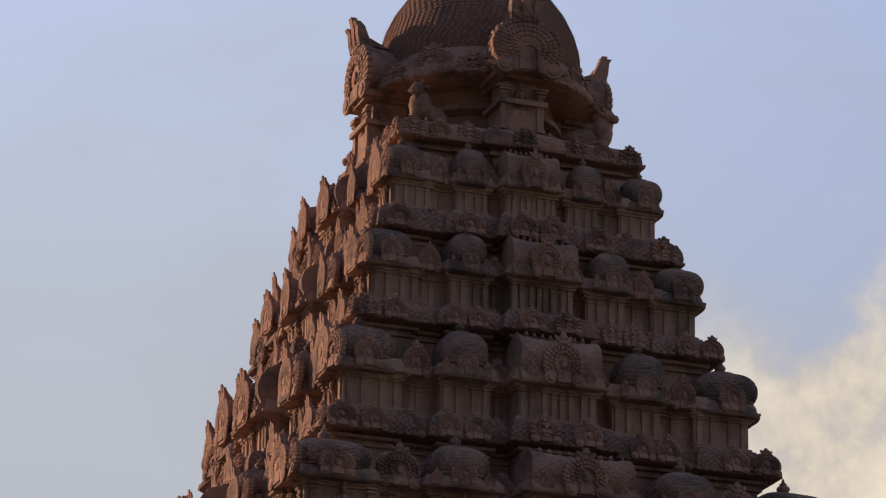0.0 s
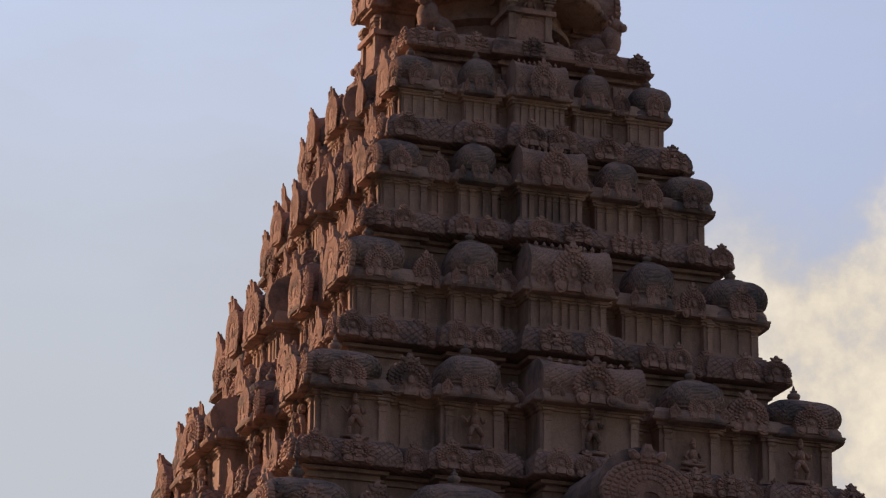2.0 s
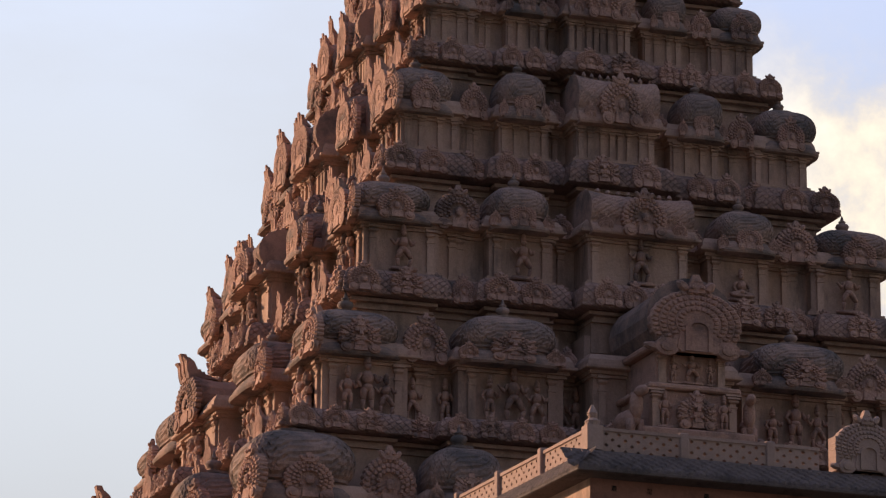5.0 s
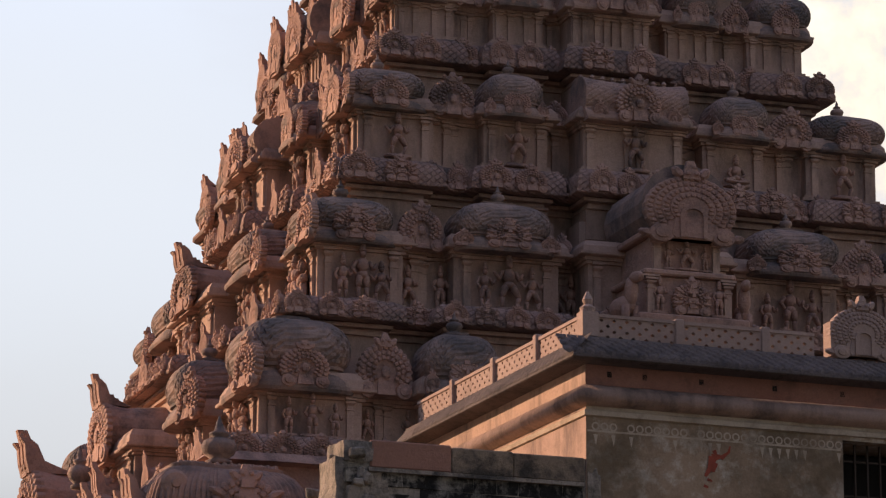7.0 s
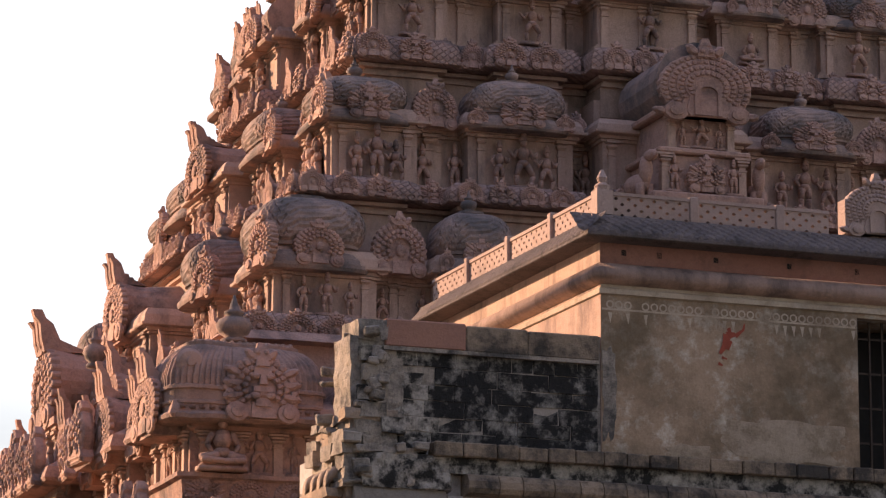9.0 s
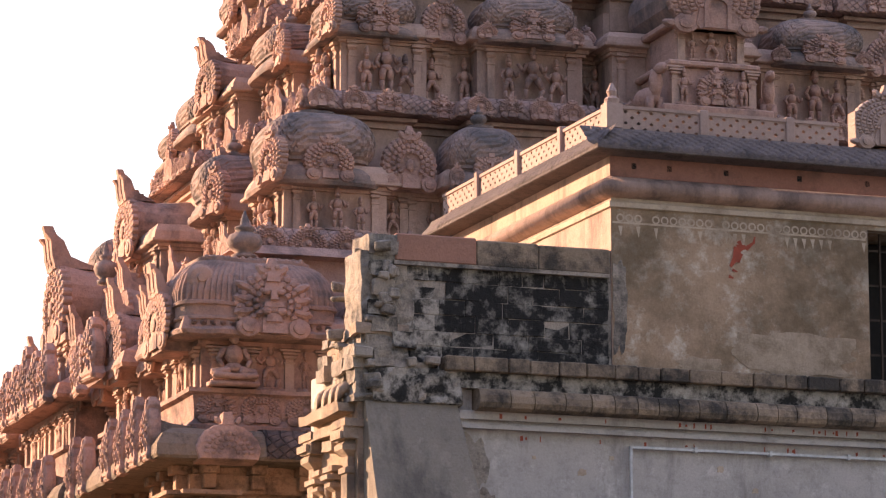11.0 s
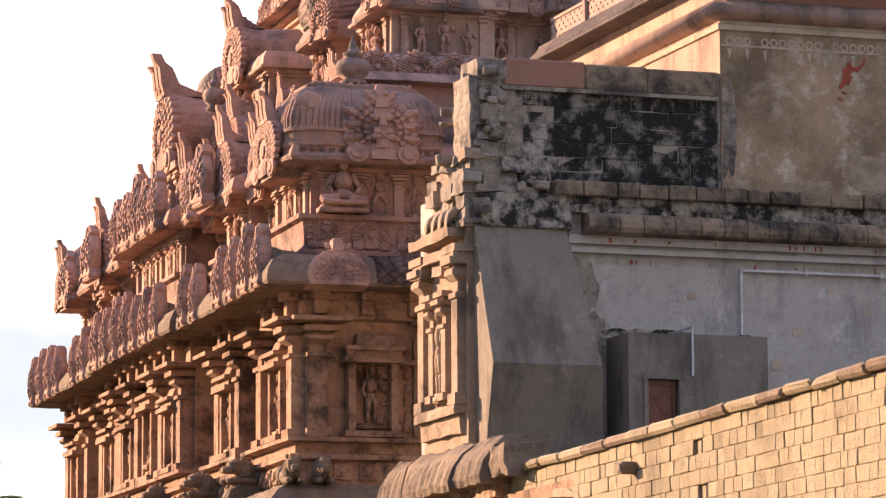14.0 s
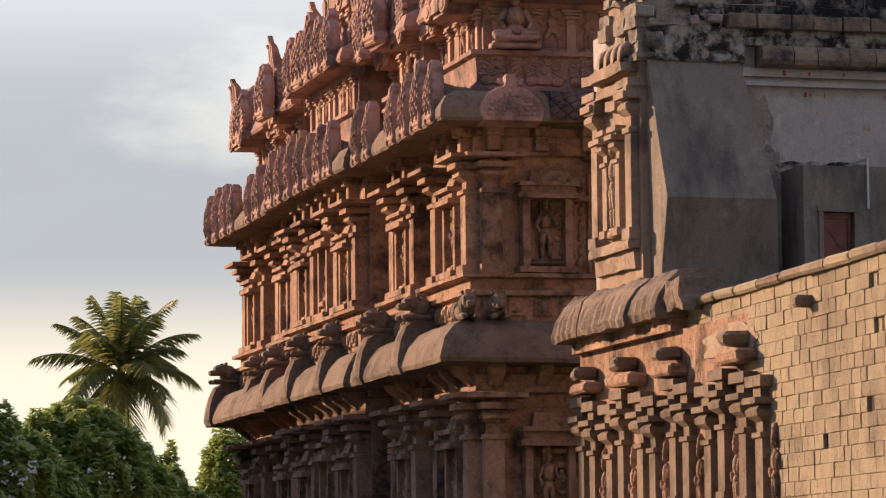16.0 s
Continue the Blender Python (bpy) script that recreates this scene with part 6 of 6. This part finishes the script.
for x0, x1, z0, z1, seed in ((23.3, 24.0, 10.6, 11.8, 6.6), (23.5, 24.15, 9.0, 10.7, 7.7), (23.7, 24.15, 7.6, 9.1, 8.8)):
    patch(x0, x1, z0, z1, YP + 0.008, seed, RUBBLE, wing)
for x0, z0, w, seed in ((25.9, 11.0, 0.2, 1.0), (28.2, 10.3, 0.25, 2.0), (26.6, 11.35, 0.12, 3.0), (29.0, 11.2, 0.18, 4.0), (27.7, 9.6, 0.3, 5.0), (29.8, 10.8, 0.15, 6.0), (24.9, 11.3, 0.1, 7.0)):
    patch(x0, x0 + w, z0, z0 + w * 0.8, YP + 0.014, seed * 2.7, FRIEZE, wing)
# terrace floor behind the low wall
part("terrace", Shape().box(20.9, XR, 40.0, YP + 0.01, 6.6, 7.0), CEMENT, wing)
part("terrace_wall", Shape().box(21.1, XR, 40.0, 40.4, 0.0, 6.6), CEMENT, wing)

# ---- sunlit ashlar wall with its row of pilasters ----
ash = thing("ashlar_wall", (20.7, 55, 0), "sunlit wall of ochre granite blocks with weathered coping", "wall")
XS = 20.7
part("wall_core", Shape().box(XS + 0.06, XS + 0.9, 40.0, 72.6, 0, 6.92), OCHRE, ash)
bk = random.Random(21)
far = Shape()
holes = []
count = 0
rows_z = [7.0 - 0.245 * (r + 1) for r in range(28)]
for r, z in enumerate(rows_z):
    y = 46.0 + bk.uniform(0, 0.4)
    while y < 65.2:
        w = bk.uniform(0.26, 0.56)
        z1 = z + 0.245
        near = 50.5 < y < 58.5 and z > 3.6 and count < 300
        gone = near and bk.random() < 0.035
        if not gone:
            out = XS - bk.uniform(-0.006, 0.014)
            s = Shape() if near else far
            s.bevel_box(out, XS + 0.2, y + 0.002, y + w - 0.002, z + 0.002, z1 - 0.002, 0.012, jitter=0.006)
            if near:
                part("stone_block", s, OCHRE, ash)
                count += 1
        else:
            # black plate at the back of the gap paints its shade
            part("putlog_hole", Shape().box(XS + 0.055, XS + 0.06, y + 0.1, y + 0.28, z + 0.02, z1 - 0.02), OPENING_SHADE, ash)
        y += w
part("more_stone_blocks", far, OCHRE, ash, kind="stuff")
y = 44.0
while y < 66.0:
    w = bk.uniform(0.9, 1.6)
    part("coping_stone", Shape().bevel_box(XS - 0.14 + bk.uniform(-0.02, 0.02), XS + 0.9, y + 0.003, y + w - 0.003, 7.0, 7.17, 0.05, jitter=0.018), GREY_BROWN if bk.random() < 0.5 else OCHRE, ash)
    y += w
for y, z in ((57.9, 6.55), (53.2, 5.1)):
    part("spout", Shape().bevel_box(XS - 0.3, XS + 0.05, y - 0.14, y + 0.14, z - 0.1, z + 0.1, 0.05), GREY_BROWN, ash)

# remains of a heavy cornice over the pilasters
cor = thing("fallen_cornice", (20.4, 69, 6.9), "broken rolled stone cornice over the pilastered wall", "cornice")
seg = [(72.4, 70.9, 0.0), (70.85, 69.0, 0.03), (68.95, 67.2, -0.02), (67.15, 65.4, 0.05)]
for y1, y0, o in seg:
    s = Shape()
    rings = []
    for k in range(14):
        y = y0 + (y1 - y0) * k / 13
        wob = 0.03 * math.sin(k * 2.1 + y0)
        rings.append([(XS + 0.8, y, 6.86), (20.14 + o + wob, y, 6.86), (20.10 + o + wob, y, 7.0), (20.18 + o + wob, y, 7.3), (20.36 + o, y, 7.58), (20.62 + o, y, 7.78 + wob), (XS + 0.8, y, 7.8)])
    s.loops([[tuple(Vector(p) + noise.noise_vector(Vector(p) * 1.3) * 0.07 + noise.noise_vector(Vector(p) * 4) * 0.02) for p in ring] for ring in rings])
    part("cornice_block", s, GREY_BROWN, cor)
part("cornice_soffit", Shape().box(20.5, XS + 0.9, 65.5, 72.3, 6.62, 6.87), BROWN, cor)
part("stump", rough_lump(Shape(), 20.35, 21.2, 64.3, 65.3, 6.95, 7.5, 0.1, 3.3), GREY_BROWN, cor)

pw = thing("pilastered_wall", (20.7, 66, 0), "carved brown stone wall of pilasters and niches under broken cornice", "wall")
part("wall_face", Shape().box(XS - 0.02, XS + 0.3, 59.9, 72.3, 0, 6.65), BROWN, pw)
FP = Matrix.Translation((XS - 0.02, 66, 0)) @ Matrix.Rotation(-math.pi / 2, 4, "Z")
tall = stacked([(0.26, 0.24, 0), (0.26, 0.24, 0.5), (0.19, 0.18, 0.52), (0.19, 0.18, 3.2), (0.23, 0.22, 3.21), (0.23, 0.22, 3.32), (0.19, 0.18, 3.33), (0.19, 0.18, 4.42), (0.24, 0.23, 4.43), (0.24, 0.23, 4.52), (0.16, 0.15, 4.53), (0.17, 0.16, 4.7),
                (0.30, 0.30, 4.8), (0.32, 0.32, 4.9), (0.22, 0.22, 5.0), (0.36, 0.36, 5.01), (0.36, 0.36, 5.12), (0.2, 0.2, 5.13), (0.2, 0.2, 5.3), (0.42, 0.28, 5.31), (0.42, 0.28, 5.5)])
tall_me = tall.mesh("pilaster")
for j, y in enumerate((71.7, 70.9, 69.7, 68.9, 67.6, 66.8, 65.5, 64.7, 63.4, 62.6, 61.4, 60.5)):
    put("pilaster", tall_me, GREY_BROWN, pw, FP @ pose(66 - y, 0, 0.2 - 0.12 * (j % 3)))
    if j % 2:
        put("relief_figure", FIG_BROWN[0], BROWN, pw, FP @ pose(66 - y + 0.62, 0, 2.9) @ Matrix.Diagonal((0.95, 1.3, 1.5, 1)))
for y, w in ((71.2, 1.2), (68.4, 1.6), (65.6, 1.2), (61.6, 1.3)):
    part("bracket_course", Shape().bevel_box(XS - 0.42, XS, y - w / 2, y + w / 2, 5.75, 5.98, 0.05, jitter=0.02), BROWN, pw)
    part("corbel", Shape().bevel_box(XS - 0.5, XS, y - 0.25, y + 0.25, 6.05, 6.3, 0.07, jitter=0.03), GREY_BROWN, pw)

for y0, y1, z0, z1, seed in ((60.9, 64.0, 5.95, 6.5, 2.2),):
    lime = []
    for k in range(36):
        c, sn = math.cos(k * math.pi / 18), math.sin(k * math.pi / 18)
        r = (1 + 0.35 * noise.noise(Vector((c * 2 + seed, sn * 2, seed)))) / max(abs(c), abs(sn)) ** 0.6
        lime.append(((y0 + y1) / 2 + (y1 - y0) / 2 * c * r, min(6.62, (z0 + z1) / 2 + (z1 - z0) / 2 * sn * r)))
    part("lime_patch", Shape().loops([[(XS + 0.1, y, z) for y, z in lime], [(XS - 0.05, y, z) for y, z in lime]]), BARE, pw, "patch of pale lime plaster")

# ---- trees beyond ----
def frond(shape, origin, az, up, length, droop, rnd):
    """A palm frond: an arching rib with two rows of hanging leaflets."""
    n = 16
    pts = []
    d = Vector((math.sin(az), math.cos(az), 0))
    p, a = Vector(origin), up
    for k in range(n + 1):
        pts.append(p.copy())
        p = p + (d * math.cos(a) + Vector((0, 0, math.sin(a)))) * (length / n)
        a -= droop / n * (0.5 + 1.2 * k / n)
    side = d.cross(Vector((0, 0, 1)))
    for k in range(n):
        q, r = pts[k], pts[k + 1]
        w = 0.05 * (1 - k / n) + 0.012
        shape.add([q - side * w, q + side * w, r + side * w, r - side * w], [(0, 1, 2, 3)])
        if k < 2:
            continue
        along = (r - q).normalized()
        for sgn in (-1, 1):
            for j in range(4):
                base = q + (r - q) * (j / 4)
                ll = 1.15 * math.sin(math.pi * min(1, (k + 1.5) / (n + 2))) ** 0.7 * rnd.uniform(0.8, 1.1)
                tip = base + (side * sgn * 0.75 + along * 0.55 + Vector((0, 0, -0.42 - 0.3 * rnd.random()))) * ll
                mid = (base + tip) / 2 + Vector((0, 0, 0.06))
                wd = along * 0.032
                shape.add([base - wd, base + wd, mid + wd, tip, mid - wd], [(0, 1, 2, 3, 4)])


def palm(x, y, h, seed):
    rnd = random.Random(seed)
    tree = thing("palm_tree", (x, y, 0), "tall coconut palm with drooping green fronds beyond the temple", "palm tree")
    prof = [(0.26, 0), (0.2, 0.6)] + [(0.17 + 0.02 * (k % 2), 0.6 + (h - 0.6) * k / 24) for k in range(1, 25)]
    part("trunk", Shape().lathe(prof, 10, Matrix.Translation((x, y, 0))), BARK, tree)
    for k in range(30):
        up = radians(88 - 120 * (k / 29) ** 1.15 + rnd.uniform(-5, 5))
        s = Shape()
        frond(s, (x, y, h), k * 2.399 + rnd.uniform(-0.2, 0.2), up, rnd.uniform(3.1, 3.9), radians(14 + 66 * k / 29 + 16 * rnd.random()), rnd)
        part("frond", s, PALM_LEAF, tree)
    nuts = Shape()
    for k in range(8):
        a = k * 0.8
        nuts.blob(x + 0.35 * math.cos(a), y + 0.35 * math.sin(a), h - 0.35 - 0.1 * (k % 3), 0.14, 0.14, 0.17, 7, 4)
    part("coconuts", nuts, BARK, tree)


def broad_tree(x, y, h, rx, ry, base, seed, leaves, label, blossoms=0):
    rnd = random.Random(seed)
    tree = thing("broadleaf_tree", (x, y, 0), label, "tree")
    t = Shape().lathe([(0.35, 0), (0.28, 1), (0.22, h * 0.5)], 9, Matrix.Translation((x, y, 0)))
    clumps = []
    for k in range(230):
        a, r = rnd.uniform(0, 6.28), rnd.random() ** 0.5
        cz = base + (h - base - 0.7) * (1 - r * r) ** 0.5 * rnd.uniform(0.82, 1.0)
        clumps.append((x + rx * r * math.cos(a), y + ry * r * math.sin(a), cz, rnd.uniform(0.45, 0.95)))
    for c in clumps[:14]:
        p0, p1 = Vector((x, y, h * 0.4)), Vector(c[:3])
        d = (p1 - p0)
        m = Matrix.Translation(p0) @ d.to_track_quat("Z", "Y").to_matrix().to_4x4()
        t.lathe([(0.14, 0), (0.09, d.length * 0.5), (0.03, d.length)], 6, m)
    part("trunk", t, BARK, tree)
    crown_ = Shape()
    vs, fs = crown_.v, crown_.f
    for _ in range(leaves):
        d = Vector((rnd.gauss(0, 1), rnd.gauss(0, 1), abs(rnd.gauss(0, 1)) - 0.15)).normalized()
        f = 0.92 + 0.16 * noise.noise(d * 3.2 + Vector((seed, 0, 0))) + 0.12 * noise.noise(d * 8.5 + Vector((0, seed, 0))) - 0.16 * rnd.random() ** 1.5
        p = Vector((x + d.x * rx * 1.12 * f, y + d.y * ry * 1.12 * f, base + d.z * (h - base) * f))
        up_ = (d.normalized() * 0.7 + Vector((rnd.uniform(-0.9, 0.9), rnd.uniform(-0.9, 0.9), 0.6))).normalized()
        a = Vector((rnd.uniform(-1, 1), rnd.uniform(-1, 1), rnd.uniform(-0.7, 0.2))).cross(up_).normalized()
        bb = a.cross(up_).normalized()
        L, W = rnd.uniform(0.12, 0.30), rnd.uniform(0.05, 0.12)
        k = len(vs)
        vs += [tuple(p - a * L), tuple(p + bb * W), tuple(p + a * L), tuple(p - bb * W)]
        fs.append((k, k + 1, k + 2, k + 3))
    part("crown", crown_, LEAF, tree)
    if blossoms:
        fl = Shape()
        for _ in range(blossoms):
            d = Vector((rnd.uniform(-0.8, 0.8), -1, rnd.uniform(0.2, 1.1))).normalized()
            f = 0.97 + 0.16 * noise.noise(d * 3.2 + Vector((seed, 0, 0))) + 0.12 * noise.noise(d * 8.5 + Vector((0, seed, 0)))
            for _ in range(rnd.randrange(2, 7)):
                fl.blob(x + d.x * rx * 1.12 * f + rnd.uniform(-0.12, 0.12), y + d.y * ry * 1.12 * f, base + d.z * (h - base) * f + rnd.uniform(-0.08, 0.08), 0.05, 0.03, 0.04, 5, 3)
        part("blossom_clusters", fl, BLOSSOM, tree, "small pale blue-white blossoms", kind="stuff")


palm(22.9, 148.0, 11.05, 4)
broad_tree(19.0, 132.0, 9.1, 3.8, 3.4, 1.5, 8, 80000, "round leafy green tree with dense crown beyond temple", 30)
broad_tree(14.6, 126.0, 8.8, 3.8, 3.4, 1.0, 9, 80000, "low spreading green tree with scattered pale blossoms", 45)
broad_tree(22.6, 136.0, 7.2, 2.3, 2.2, 0.6, 12, 30000, "small leafy green tree below the palm")
broad_tree(28.2, 152.0, 9.6, 1.8, 1.8, 2.5, 10, 9000, "slim leafy tree half hidden behind the tower")


# ---- the hall and its wing stand a little askew to the tower, the low wall the other way ----
def swing(ob, x, y, degrees):
    ob.matrix_basis = Matrix.Translation((x, y, 0)) @ Matrix.Rotation(radians(degrees), 4, "Z") @ Matrix.Translation((-x, -y, 0)) @ ob.matrix_basis


for ob in (hall, wing, closet, pipe):
    swing(ob, 26.7, 69.6, 2.1)
swing(ash, 20.7, 62.0, -1.8)
